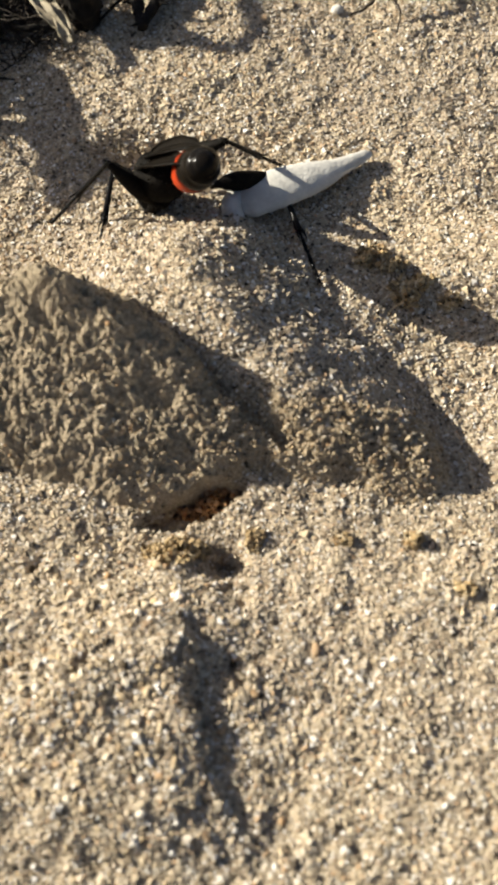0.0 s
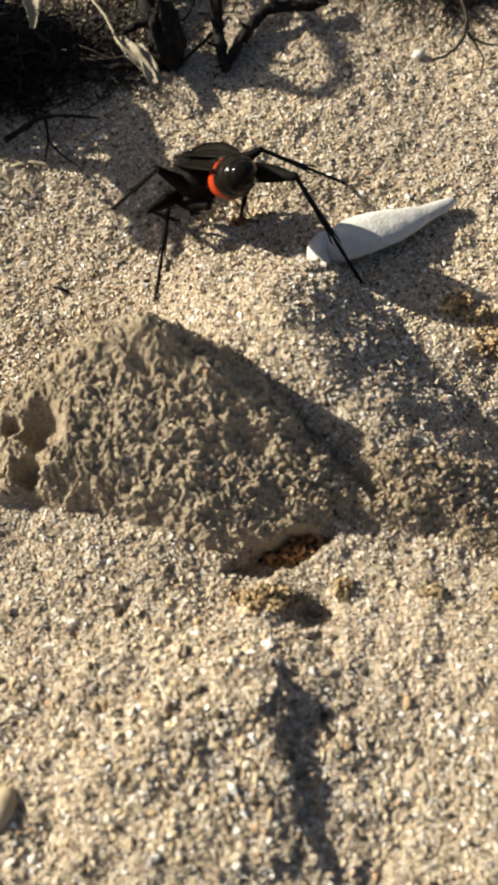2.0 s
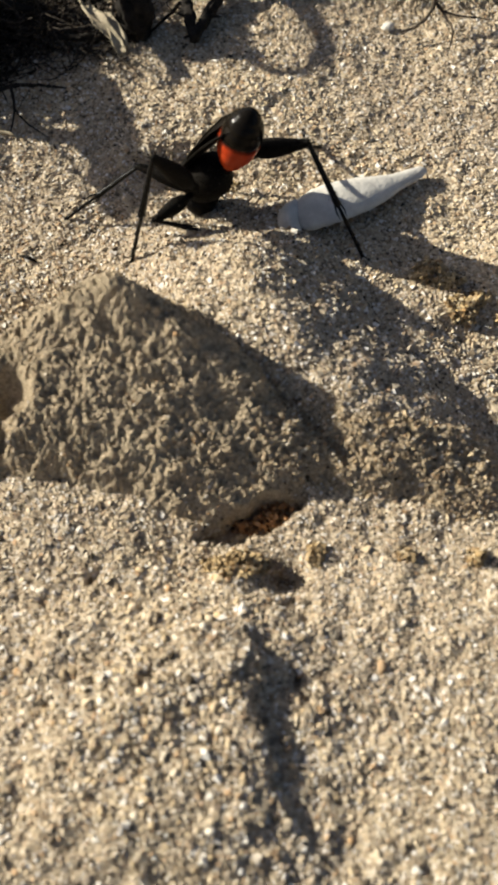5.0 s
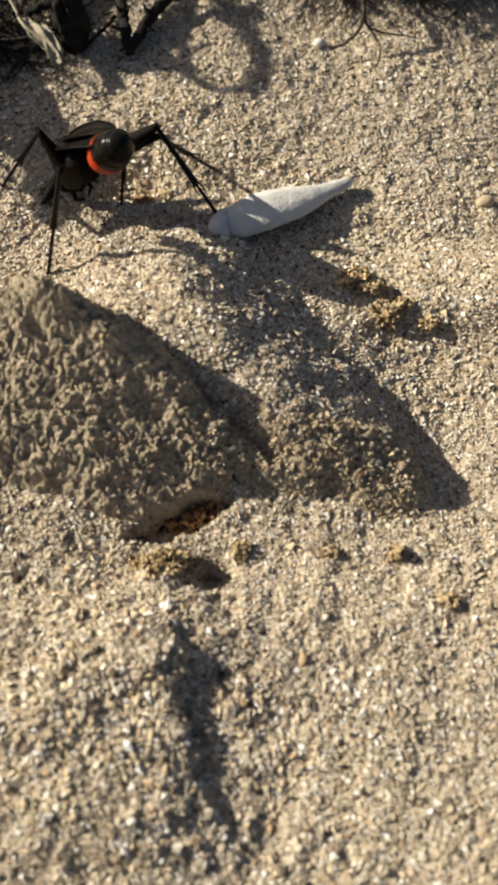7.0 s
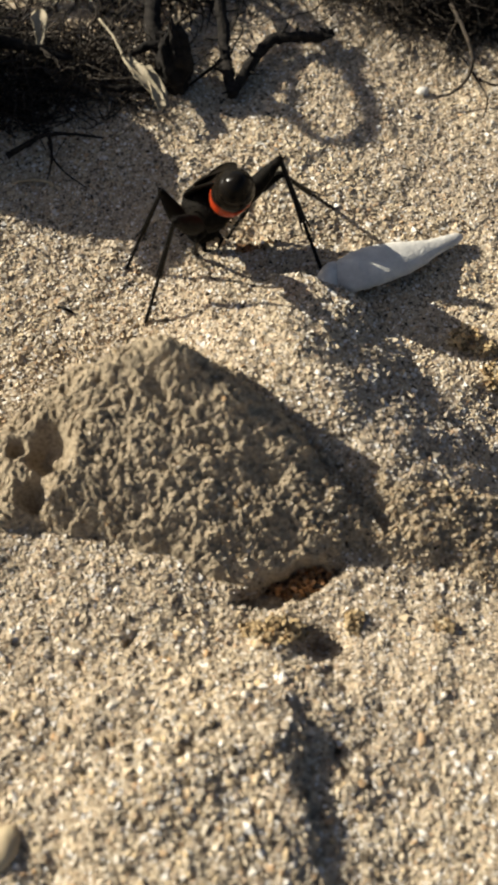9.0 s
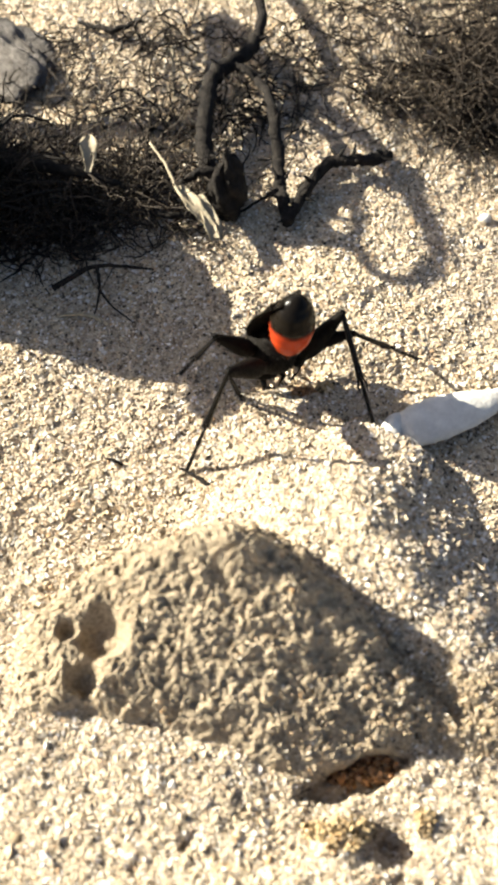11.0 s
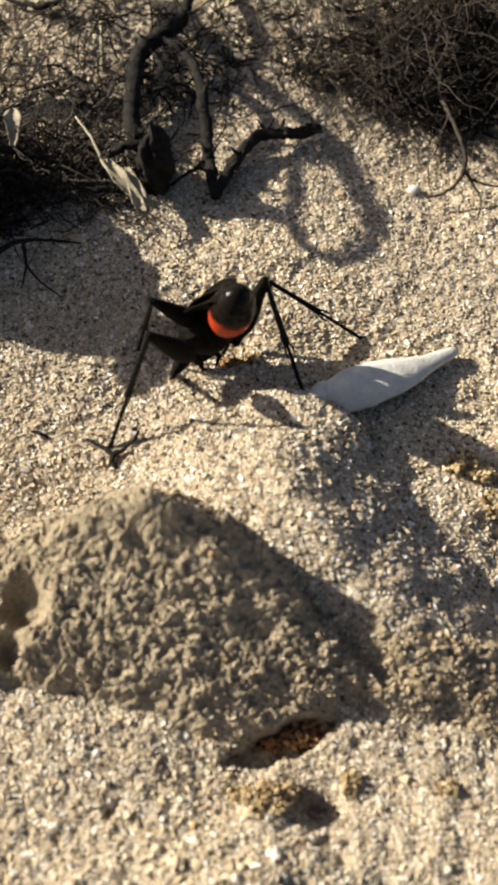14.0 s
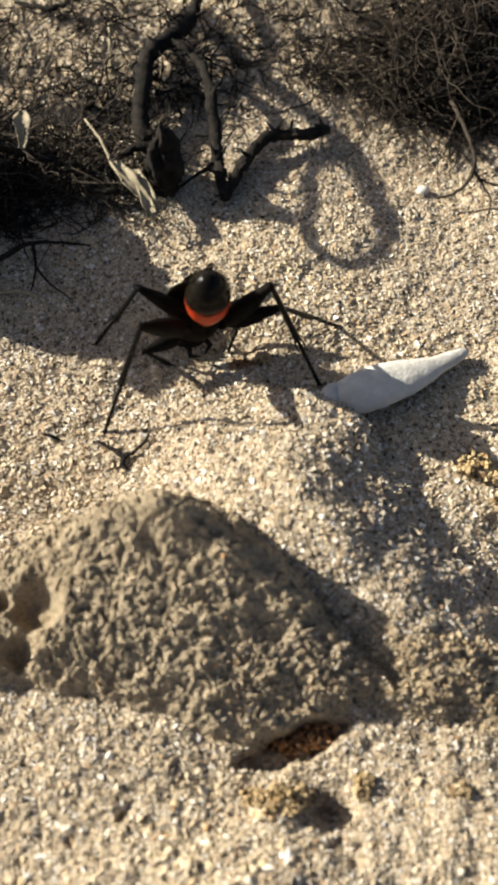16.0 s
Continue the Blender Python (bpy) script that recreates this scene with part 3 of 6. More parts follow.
def thorny(name, line, radii, rng, thorns, thing):
    """A gnarled piece of branch; each thorn on it is a part of its own."""
    arm = part(name, *tube(line, radii, 9, rough=0.24, rng=rng), BARK, thing)
    n = len(line)
    for _ in range(thorns):
        i = int(rng.integers(2, n - 2))
        w = rng.normal(size=3)
        w[2] = abs(w[2])
        w /= np.linalg.norm(w)
        r = radii[0] * 0.9
        part("thorn", *tube([line[i], line[i] + w * r * 1.4, line[i] + w * (r * 2.0 + 0.10)], [0.036, 0.024, 0.003], 5), BARK, arm)
    return arm


def gnarl(points, steps, rng, amount):
    line = curve(points, steps)
    return line + rng.normal(size=line.shape) * amount


def make_branch():
    """The forked dead stem: two thorny arms, the arch behind and the knob at its foot."""
    rng = np.random.default_rng(11)
    thing = new("dead_branch")
    fork = (-2.06, 1.46, 0.12)
    arm = gnarl([fork, (-1.93, 1.78, 0.14), (-1.69, 2.15, 0.18), (-1.39, 2.21, 0.16), (-1.20, 2.27, 0.13), (-1.10, 2.38, 0.08)], 8, rng, 0.006)
    thorny("arm", arm, [0.046, 0.060, 0.056, 0.054, 0.046], rng, 14, thing)
    arm = gnarl([fork, (-2.12, 1.78, 0.16), (-2.15, 2.04, 0.22), (-2.22, 2.59, 0.42), (-2.39, 3.01, 0.42), (-2.6, 3.19, 0.42)], 8, rng, 0.006)
    thorny("arm", arm, [0.048, 0.062, 0.058, 0.050, 0.043, 0.036], rng, 12, thing)
    arm = gnarl([(-2.39, 3.58, 0.45), (-2.49, 3.37, 0.42), (-2.79, 3.09, 0.4), (-2.86, 2.81, 0.36), (-2.88, 2.37, 0.28), (-2.8, 2, 0.15), (-2.74, 1.81, -0.1)], 8, rng, 0.006)
    thorny("arch", arm, [0.05, 0.074, 0.084, 0.082, 0.08, 0.084, 0.084], rng, 10, thing)
    arm = gnarl([(-2.39, 3.58, 0.45), (-2.36, 3.85, 0.5), (-2.49, 4.37, 0.5), (-2.58, 5.36, 0.2)], 6, rng, 0.006)
    part("arch", *tube(arm, [0.055, 0.05, 0.05, 0.06], 8, rough=0.15, rng=rng), BARK, thing)
    v, f = ball(26, 32)
    w = v * 2.3
    v = v * (1 + 1.1 * fbm(w[:, 0] + w[:, 2], w[:, 1] - w[:, 2] * 0.6, 83, 4, 0.6) + 0.25 * fbm(w[:, 0] * 4, w[:, 2] * 4 + w[:, 1], 84, 3))[:, None] * (0.16, 0.22, 0.40) + np.array((-2.62, 1.7, 0.26))
    part("knob", v, f, BARK, thing, "dark weathered knob at the stem's foot")
    arm = gnarl([(-3.05, 1.72, 0.35), (-2.87, 1.79, 0.42), (-2.67, 1.81, 0.36), (-2.57, 1.65, 0.3)], 6, rng, 0.005)
    part("root", *tube(arm, [0.03, 0.045, 0.05, 0.05], 7, rough=0.2, rng=rng), BARK, thing)
    arm = gnarl([(-3.45, 1.51, 0.2), (-3.14, 1.48, 0.2), (-2.85, 1.53, 0.15)], 6, rng, 0.005)
    part("root", *tube(arm, [0.02, 0.035, 0.035], 7, rough=0.2, rng=rng), BARK, thing)
    arm = gnarl([(-2.49, 1.63, 0.1), (-2.26, 1.63, 0.3), (-2.16, 1.57, 0.45)], 5, rng, 0.004)
    part("spur", *tube(arm, [0.012, 0.018, 0.02], 5), BARK, thing)
    return tagged(thing, "forked thorny dead branch with dark grey bark, arching over sand", "branch")


def tangle(rng, n, centre, spread_, height, length, thick, curl, sides=3, steps=8, kink=0.30):
    """Many curled dry twigs as one set of points and faces."""
    pieces = []
    angle, far = rng.uniform(0, 2 * math.pi, n), np.sqrt(rng.uniform(0, 1, n))
    lie = ground_height(centre[0] + spread_[0] * far * np.cos(angle), centre[1] + spread_[1] * far * np.sin(angle))
    for k in range(n):
        a, r = float(angle[k]), float(far[k])
        p = np.array([centre[0] + spread_[0] * r * math.cos(a), centre[1] + spread_[1] * r * math.sin(a), 0.0])
        g = float(lie[k])
        p[2] = g + height * rng.uniform(0, 1) ** 1.3 * (1.05 - r * r)
        way = rng.normal(size=3) * (1, 1, 0.45)
        way /= np.linalg.norm(way)
        bend = rng.normal(size=3) * curl * (1, 1, 0.5)
        step = length * rng.uniform(0.5, 1.3) / steps
        line = [p]
        for _ in range(steps):
            way = way + bend * step + rng.normal(size=3) * kink
            way /= np.linalg.norm(way)
            q = line[-1] + way * step
            q[2] = max(q[2], g + 0.01)
            line.append(q)
        t = thick * rng.uniform(0.6, 1.5)
        pieces.append(tube(line, [t, t * 0.8, t * 0.35], sides))
    return joined(pieces)


def make_bush(name, label, seed, sets, stems):
    """A dead bush: woody stems from the root, and the fine twigs as one tangle."""
    rng = np.random.default_rng(seed)
    thing = new(name)
    for k, (n, centre, spread_, height, length, thick, curl) in enumerate(sets):
        ob = part("brushwood", *tangle(rng, n, centre, spread_, height, length, thick, curl), TWIG if k % 2 == 0 else BARK, thing)
        ob["kind"] = "stuff"
    for points, radii in stems:
        part("stem", *tube(gnarl(points, 7, rng, 0.008), radii, 7, rough=0.15, rng=rng), BARK, thing)
    return tagged(thing, label, "bush")


def make_stalk():
    """An unseen tendril, looped to cast the loop shadow; the wind leans it over. Its foot is the origin."""
    rng = np.random.default_rng(17)
    foot, lift = np.array((-6.3, 3.1, 0.0)), 6.2
    up = np.array(sun_from) * lift
    loop = [(-2.45, 4.02, 0.1), (-2.06, 3.43, 0.1), (-1.57, 2.87, 0.1), (-1.11, 2.38, 0.05), (-0.84, 1.87, 0.03), (-0.69, 1.39, 0.02), (-0.71, 1.06, 0.02), (-0.89, 0.86, 0.02), (-1.09, 0.85, 0.02), (-1.26, 1.03, 0.02), (-1.32, 1.32, 0.03), (-1.28, 1.69, 0.03), (-1.27, 2.06, 0.05), (-1.18, 2.33, 0.05)]
    line = [foot, foot + (-0.1, 0.2, 1.2), foot + (-0.5, 1.2, 2.5)] + [np.array(p) + up for p in loop]
    thing = new("unseen_looped_stalk")
    thing.location = tuple(foot * U)
    part("stem", *tube(gnarl(line, 6, rng, 0.006) - foot, [0.10, 0.08, 0.066, 0.046, 0.040, 0.038], 8, rough=0.12, rng=rng), TWIG, thing)
    tagged(thing, "unseen dry stalk bent into a loop, placed to cast the loop shadow", "stalk")
    return thing, foot


STALK, STALK_FOOT = make_stalk()
make_shell()
make_branch()
make_bush("dead_bush", "dense dead bush of dark curled twigs on the sand, shading it", 21, [
    (760, (-4.35, 1.85, 0), (1.15, 0.66, 0), 0.55, 0.6, 0.0085, 5.5),
    (620, (-6.0, 1.75, 0), (1.2, 0.7, 0), 1.6, 1.1, 0.022, 2.4),
    (260, (-3.3, 1.8, 0), (0.65, 0.6, 0), 0.4, 0.55, 0.0075, 4.5),
    (280, (-4.6, 1.45, 0), (0.9, 0.42, 0), 0.5, 0.6, 0.010, 4.5),
], [
    ([(-5.6, 1.2, 0.0), (-5.3, 1.1, 0.7), (-4.9, 1.0, 1.0), (-4.7, 1.05, 1.1)], [0.12, 0.09, 0.07, 0.03]),
    ([(-5.2, 1.9, 0.0), (-4.8, 1.9, 0.35), (-4.2, 1.8, 0.45), (-3.6, 1.75, 0.3)], [0.10, 0.08, 0.06, 0.03]),
])
make_bush("dead_bush", "matted dead bush of fine curled brown twigs behind the branch", 22, [
    (1000, (0.45, 3.2, 0), (1.75, 0.68, 0), 0.8, 0.9, 0.0075, 3.6),
    (620, (0.75, 2.95, 0), (1.0, 0.42, 0), 0.65, 1.0, 0.0085, 2.6),
    (260, (-1.0, 3.8, 0), (1.2, 0.8, 0), 0.4, 0.7, 0.008, 3.0),
    (520, (1.7, 4.2, 0), (1.8, 1.2, 0), 1.3, 1.2, 0.014, 1.6),
    (620, (0.9, 3.75, 0), (1.3, 0.6, 0), 0.7, 1.0, 0.008, 3.0),
    (500, (1.0, 3.3, 0), (1.0, 0.45, 0), 0.5, 0.9, 0.009, 2.2),
], [
    ([(1.9, 3.6, 0.0), (1.2, 3.1, 0.35), (0.4, 2.8, 0.35), (-0.2, 2.6, 0.2)], [0.08, 0.06, 0.04, 0.02]),
    ([(1.6, 4.2, 0.0), (0.8, 3.9, 0.5), (0.1, 3.7, 0.4)], [0.08, 0.05, 0.02]),
])
make_bush("dead_bush", "sparse curled dry twigs lying on sunlit sand", 23, [
    (330, (-3.4, 3.3, 0), (1.6, 0.9, 0), 0.3, 0.6, 0.009, 4.5),
    (130, (-2.7, 2.7, 0), (0.8, 0.8, 0), 0.25, 0.5, 0.010, 4.5),
], [([(-4.29, 4.03, 0.2), (-3.89, 3.88, 0.25), (-3.6, 3.98, 0.3)], [0.02, 0.035, 0.02])])


def make_shade_caster():
    """An unseen gnarled lump with one leaning arm, added to cast a shade band."""
    rng = np.random.default_rng(48)
    v, f = ball(20, 26)
    w = v * 1.9 + 47
    v = v * (1 + 0.4 * fbm(w[:, 0] + w[:, 2], w[:, 1] - 0.7 * w[:, 2], 47, 4))[:, None] * (0.35, 0.5, 0.4) + np.array((-5.65, 2.35, 0.1))
    thing = new("shade_caster")
    part("caster_lump", v, f, BARK, thing)
    caster_arm = gnarl([(-5.6, 2.45, 0.1), (-5.35, 2.2, 0.8), (-5.2, 1.78, 1.3), (-5.37, 1.2, 1.5), (-5.48, 0.81, 1.65), (-5.51, 0.50, 1.72)], 7, rng, 0.02)
    part("caster_arm", *tube(caster_arm, [0.2, 0.15, 0.13, 0.15, 0.14, 0.08], 10, rough=0.3, rng=rng), BARK, thing)
    return tagged(thing, "unseen gnarled lump with a leaning arm, added to cast a band of shade", "root")


def make_shade_clump():
    """An unseen clump, added to shade the sand, that sways; its foot is the origin."""
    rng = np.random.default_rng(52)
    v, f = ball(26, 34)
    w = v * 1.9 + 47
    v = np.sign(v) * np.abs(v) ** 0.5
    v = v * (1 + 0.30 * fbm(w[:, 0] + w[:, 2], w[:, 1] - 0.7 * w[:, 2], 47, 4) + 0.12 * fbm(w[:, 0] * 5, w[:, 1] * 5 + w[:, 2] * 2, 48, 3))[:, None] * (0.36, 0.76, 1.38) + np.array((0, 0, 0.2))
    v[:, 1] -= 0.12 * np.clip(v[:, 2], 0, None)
    thing = new("unseen_shade_clump")
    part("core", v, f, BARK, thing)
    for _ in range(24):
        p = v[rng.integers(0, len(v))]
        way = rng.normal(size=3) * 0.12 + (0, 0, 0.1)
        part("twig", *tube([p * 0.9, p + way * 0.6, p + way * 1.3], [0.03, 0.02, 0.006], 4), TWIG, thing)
    return tagged(thing, "unseen solid clump added beside the bush to shade the sand", "brush")


make_shade_caster()
SHADE_CLUMP = make_shade_clump()


def make_twig(name, label, lines, mat, category="twig", lift=0.0):
    """A small loose twig of a main stem and side shoots."""
    rng = np.random.default_rng(len(label))
    thing = new(name)
    for points, radii in lines:
        line = gnarl(points, 6, rng, 0.003)
        part("stem" if (points, radii) == lines[0] else "shoot", *tube(line, radii, 6, rough=0.1, rng=rng), mat, thing)
    return tagged(thing, label, category)


make_twig("forked_twig", "thin dark forked twig arching down onto the sand", [
    ([(0.07, 2.45, 0.35), (0.14, 2.07, 0.4), (0.23, 1.82, 0.3), (0.2, 1.67, 0.15), (0.07, 1.58, 0.06), (-0.09, 1.57, 0)], [0.022, 0.02, 0.018, 0.012]),
    ([(0.23, 1.74, 0.2), (0.31, 1.67, 0.12), (0.39, 1.48, 0.08), (0.35, 1.3, 0)], [0.014, 0.012, 0.006]),
    ([(0.31, 1.69, 0.12), (0.49, 1.63, 0.1), (0.76, 1.69, 0)], [0.012, 0.008, 0.005])], TWIG)
def lying(points, lift=0.03):
    """Points of the plan, set on the sand."""
    return [(x, y, float(ground_height(np.array([x]), np.array([y]))[0]) + lift) for x, y in points]


CURLED_TWIG = make_twig("forked_twig", "tiny curled reddish brown twig on the sand behind the rock", [
    (lying(((-3.05, -1.02), (-2.92, -1.10), (-2.82, -1.16), (-2.70, -1.10), (-2.62, -0.98)), 0.04), [0.012, 0.02, 0.026, 0.014, 0.008]),
    (lying(((-2.82, -1.16), (-2.84, -1.22), (-2.80, -1.27)), 0.04), [0.02, 0.024, 0.012])], BARK)
make_twig("dry_twig", "short dark twig splinter lying flat on sand", [
    (lying(((-3.50, -0.95), (-3.43, -0.97), (-3.36, -1.00))), [0.010, 0.018, 0.010])], BARK)
make_twig("forked_twig", "black branching twig in the shade of the bush", [
    ([(-4.14, 0.69, 0.12), (-3.79, 0.87, 0.2), (-3.5, 0.9, 0.18), (-3.26, 0.93, 0.1)], [0.03, 0.02, 0.015, 0.008]),
    ([(-3.75, 0.87, 0.2), (-3.72, 0.66, 0.12), (-3.75, 0.47, 0.05)], [0.018, 0.012, 0.006]),
    ([(-3.73, 0.7, 0.12), (-3.6, 0.53, 0.1), (-3.4, 0.39, 0.05)], [0.014, 0.01, 0.005])], BARK)
make_twig("dry_straw", "pale dry plant stem leaning by the dead branch", [
    ([(-3.34, 2.06, 0.5), (-3.17, 1.79, 0.5), (-3.03, 1.5, 0.45), (-2.87, 1.39, 0.4)], [0.010, 0.015, 0.018, 0.02]),
    ([(-3.26, 3.6, 0.3), (-3.23, 3.25, 0.25), (-3.22, 3.05, 0.15)], [0.012, 0.02, 0.014])], STRAW, "straw")
make_twig("dry_straw", "thin bleached curled root on shaded sand", [
    ([(-4.08, 0.46, 0.02), (-3.87, 0.46, 0.06), (-3.72, 0.43, 0.05), (-3.7, 0.39, -0)], [0.018, 0.02, 0.012])], STRAW, "straw")


def make_leaf(name, outline, thick, label, mat):
    """A dry leaf with a curled edge and real thickness."""
    rng = np.random.default_rng(len(label))
    n = len(outline)
    line = curve([o[0] for o in outline], 5)
    m = len(line)
    half = np.interp(np.linspace(0, 1, m), np.linspace(0, 1, n), [o[1] for o in outline])
    way = np.gradient(line, axis=0)
    way /= np.linalg.norm(way, axis=1, keepdims=True)
    side = np.cross(way, (0.1, -0.35, 0.9))
    side /= np.linalg.norm(side, axis=1, keepdims=True)
    up = np.cross(side, way)
    across = np.linspace(-1, 1, 7)
    top = line[:, None] + half[:, None, None] * across[None, :, None] * side[:, None] + (half[:, None] * (across**2)[None] * 0.5)[..., None] * up[:, None]
    top = top + rng.normal(size=top.shape) * 0.004
    low = top - thick * up[:, None]
    verts = np.concatenate([top.reshape(-1, 3), low.reshape(-1, 3)])
    k, faces = m * 7, []
    for i in range(m - 1):
        for j in range(6):
            a = i * 7 + j
            faces += [(a, a + 1, a + 8, a + 7), (k + a, k + a + 7, k + a + 8, k + a + 1)]
        for j, flip in ((0, False), (6, True)):
            a, b = i * 7 + j, (i + 1) * 7 + j
            faces.append((a, b, k + b, k + a) if not flip else (a, k + a, k + b, b))
    ob = part(name, verts, faces, mat)
    return tagged(ob, label, "leaf")


make_leaf("dry_leaf", [((-3.04, 1.63, 0.42), 0.03), ((-2.91, 1.41, 0.42), 0.075), ((-2.79, 1.29, 0.36), 0.05), ((-2.7, 1.13, 0.3), 0.05)], 0.012, "pale curled dry leaf at the foot of the dead branch", STRAW)
make_leaf("dry_leaf", [((-2.86, 1.55, 0.4), 0.03), ((-2.74, 1.27, 0.35), 0.075), ((-2.69, 1.15, 0.25), 0.05)], 0.012, "small pale husk hanging by the dead branch", STRAW)
make_leaf("seed_husk", [((-3.87, 2.01, 0.65), 0.02), ((-3.86, 1.88, 0.65), 0.085), ((-3.85, 1.76, 0.6), 0.05), ((-3.86, 1.66, 0.55), 0.03)], 0.02, "pale dry seed husk caught in the dark bush", STRAW)

pebble("pebble", (-3.38, -5.22), (0.11, 0.16, 0.08), -25, PEBBLE, "smooth tan pebble lying on coarse sand", "pebble", 2, 0.06, 2)
pebble("pebble", (-0.19, 1.73), (0.065, 0.05, 0.045), 20, SHELL, "small white pebble lying on pale sand", "pebble", 3, 0.08)
# this black lump stands in for a spot of shadow beside a crumb
pebble("pebble", (0.28, -3.69), (0.035, 0.04, 0.03), 0, DARK_STONE, "small black lump standing in for a shadow spot on the sand", "pebble", 4, 0.2)
pebble("pebble", (1.24, -0.28), (0.09, 0.06, 0.05), 15, PEBBLE, "small yellow pebble on the sand", "pebble", 5, 0.08)
for k, (x, y, a, b, c) in enumerate(((-1.62, -3.72, 0.17, 0.12, 0.11), (-1.78, -3.70, 0.09, 0.07, 0.06), (-1.02, -3.62, 0.07, 0.10, 0.06), (-1.46, -3.68, 0.09, 0.07, 0.06),
                                     (-0.02, -1.20, 0.16, 0.11, 0.10), (0.14, -1.28, 0.10, 0.08, 0.08), (0.24, -1.50, 0.14, 0.13, 0.11), (0.38, -1.42, 0.09, 0.08, 0.07),
                                     (0.62, -1.58, 0.10, 0.08, 0.06), (*(-0.36, -3.64), 0.07, 0.05, 0.05), (*(0.15, -3.65), 0.08, 0.06, 0.06), (*(0.49, -4.04), 0.08, 0.06, 0.05))):
    make_crumb(x, y, (a, b, c), k)
for k, (x, y, a, b, c) in enumerate(((-1.33, -3.25, 0.18, 0.11, 0.20), (-1.55, -3.31, 0.12, 0.08, 0.13))):
    make_crumb(x, y, (a, b, c), 40 + k, RUST, "rusty brown earth lump in the hollow under the rock")
make_crumb(*(-1.88, -0.19), (0.12, 0.07, 0.05), 51, RUST, "dark rusty clod dug up beside the burrow")
make_crumb(*(-1.7, -0.14), (0.08, 0.06, 0.05), 52, CRUMB)
pebble("dark_stone", (1.05, -6.05), (0.45, 0.40, 0.3), 20, DARK_STONE, "dark brown stone at the edge of the sand", "stone", 31, 0.15, 2)
pebble("shaded_grey_stone", (-4.99, 3.55), (0.62, 0.42, 0.16), -35, SHADED_STONE, "grey weathered stone beside the dead bush, shade put into its colour", "stone", 32, 0.55, 4, 0.35)


# ---- the wasp ----
def rings(profile, sides=20, flat=1.0, steps=0.0):
    """A body turned about the y axis from (y, radius) pairs, closed at both ends."""
    p = np.array(profile, float)
    a = np.linspace(0, 2 * np.pi, sides, endpoint=False)
    v = np.stack([p[:, 1:2] * np.cos(a), p[:, 0:1] + 0 * a, p[:, 1:2] * flat * np.sin(a)], -1).reshape(-1, 3)
    n = len(p)
    v = np.concatenate([v, [(0, p[0, 0], 0), (0, p[-1, 0], 0)]])
    f = [(i * sides + j, (i + 1) * sides + j, (i + 1) * sides + (j + 1) % sides, i * sides + (j + 1) % sides) for i in range(n - 1) for j in range(sides)]
    for j in range(sides):
        k = (j + 1) % sides
        f += [(n * sides, j, k), (n * sides + 1, (n - 1) * sides + k, (n - 1) * sides + j)]
    return v, f


def smooth_profile(points, n):
    p = np.array(points, float)
    q = curve(np.c_[p, np.zeros(len(p))], n)
    return np.c_[q[:, 0], np.maximum(q[:, 1], 0.004)]


def hairs(v, rng, n, length):
    """Short bristles that stand off a body."""
    pieces, middle = [], v.mean(0)
    for i in rng.integers(0, len(v), n):
        w = v[i] - middle
        w = w / (np.linalg.norm(w) + 1e-6) + rng.normal(size=3) * 0.3
        pieces.append(tube([v[i], v[i] + w * length * 0.5, v[i] + w * length], [0.003, 0.0025, 0.001], 3))
    return pieces


THIGH = {"hind": 0.66, "mid": 0.58, "front": 0.42}
SHIN = {"hind": 1.10, "mid": 0.95, "front": 0.62}
STOUT = {"hind": 1.08, "mid": 0.96, "front": 0.85}


def make_leg(wasp, pair, rng):
    """A thigh with its shin and many-jointed foot."""
    L, S, k = THIGH[pair], SHIN[pair], STOUT[pair]
    body = rings(smooth_profile([(-0.03, 0.012), (0.0, 0.036 * k), (0.10 * L, 0.034 * k), (0.30 * L, 0.074 * k), (0.55 * L, 0.072 * k), (0.88 * L, 0.040 * k), (L, 0.028 * k), (L + 0.02, 0.01)], 3), 10)
    thigh = part("leg", *joined([body, *hairs(body[0], rng, 26, 0.03)]), HAIRY, wasp)
    a = 0.52 * S
    tibia = rings(smooth_profile([(-0.02, 0.01), (0.0, 0.018 * k), (0.25 * a, 0.020 * k), (0.8 * a, 0.025 * k), (a, 0.029 * k), (a + 0.015, 0.012)], 3), 8)
    pieces = [tibia, *hairs(tibia[0], rng, 34, 0.04)]
    for side in (-1, 1):
        pieces.append(tube([(side * 0.02, a - 0.01, 0), (side * 0.035, a + 0.06, 0.012), (side * 0.03, a + 0.13, 0.015)], [0.009, 0.008, 0.002], 5))
    b = S - a
    edges = [0, 0.40, 0.60, 0.75, 0.86, 1.0]
    for i in range(5):
        lo, hi = a + b * edges[i], a + b * edges[i + 1]
        pieces.append(tube([(0, lo, 0), (0, (lo + hi) / 2, 0.004), (0, hi, 0)], [0.011 * k, 0.015 * k, 0.019 * k], 6))
        pieces += [tube([(0, hi - 0.01, 0), (s * 0.03, hi + 0.035, 0.01)], [0.006, 0.001], 3) for s in (-1, 1)]
    for side in (-1, 1):
        pieces.append(tube([(0, S - 0.01, 0), (side * 0.02, S + 0.02, 0.006), (side * 0.045, S + 0.015, -0.012)], [0.008, 0.007, 0.002], 4))
    shin = part("shin", *joined(pieces), BLACK, thigh)
    shin.location = (0, L * U, 0)
    return thigh, shin


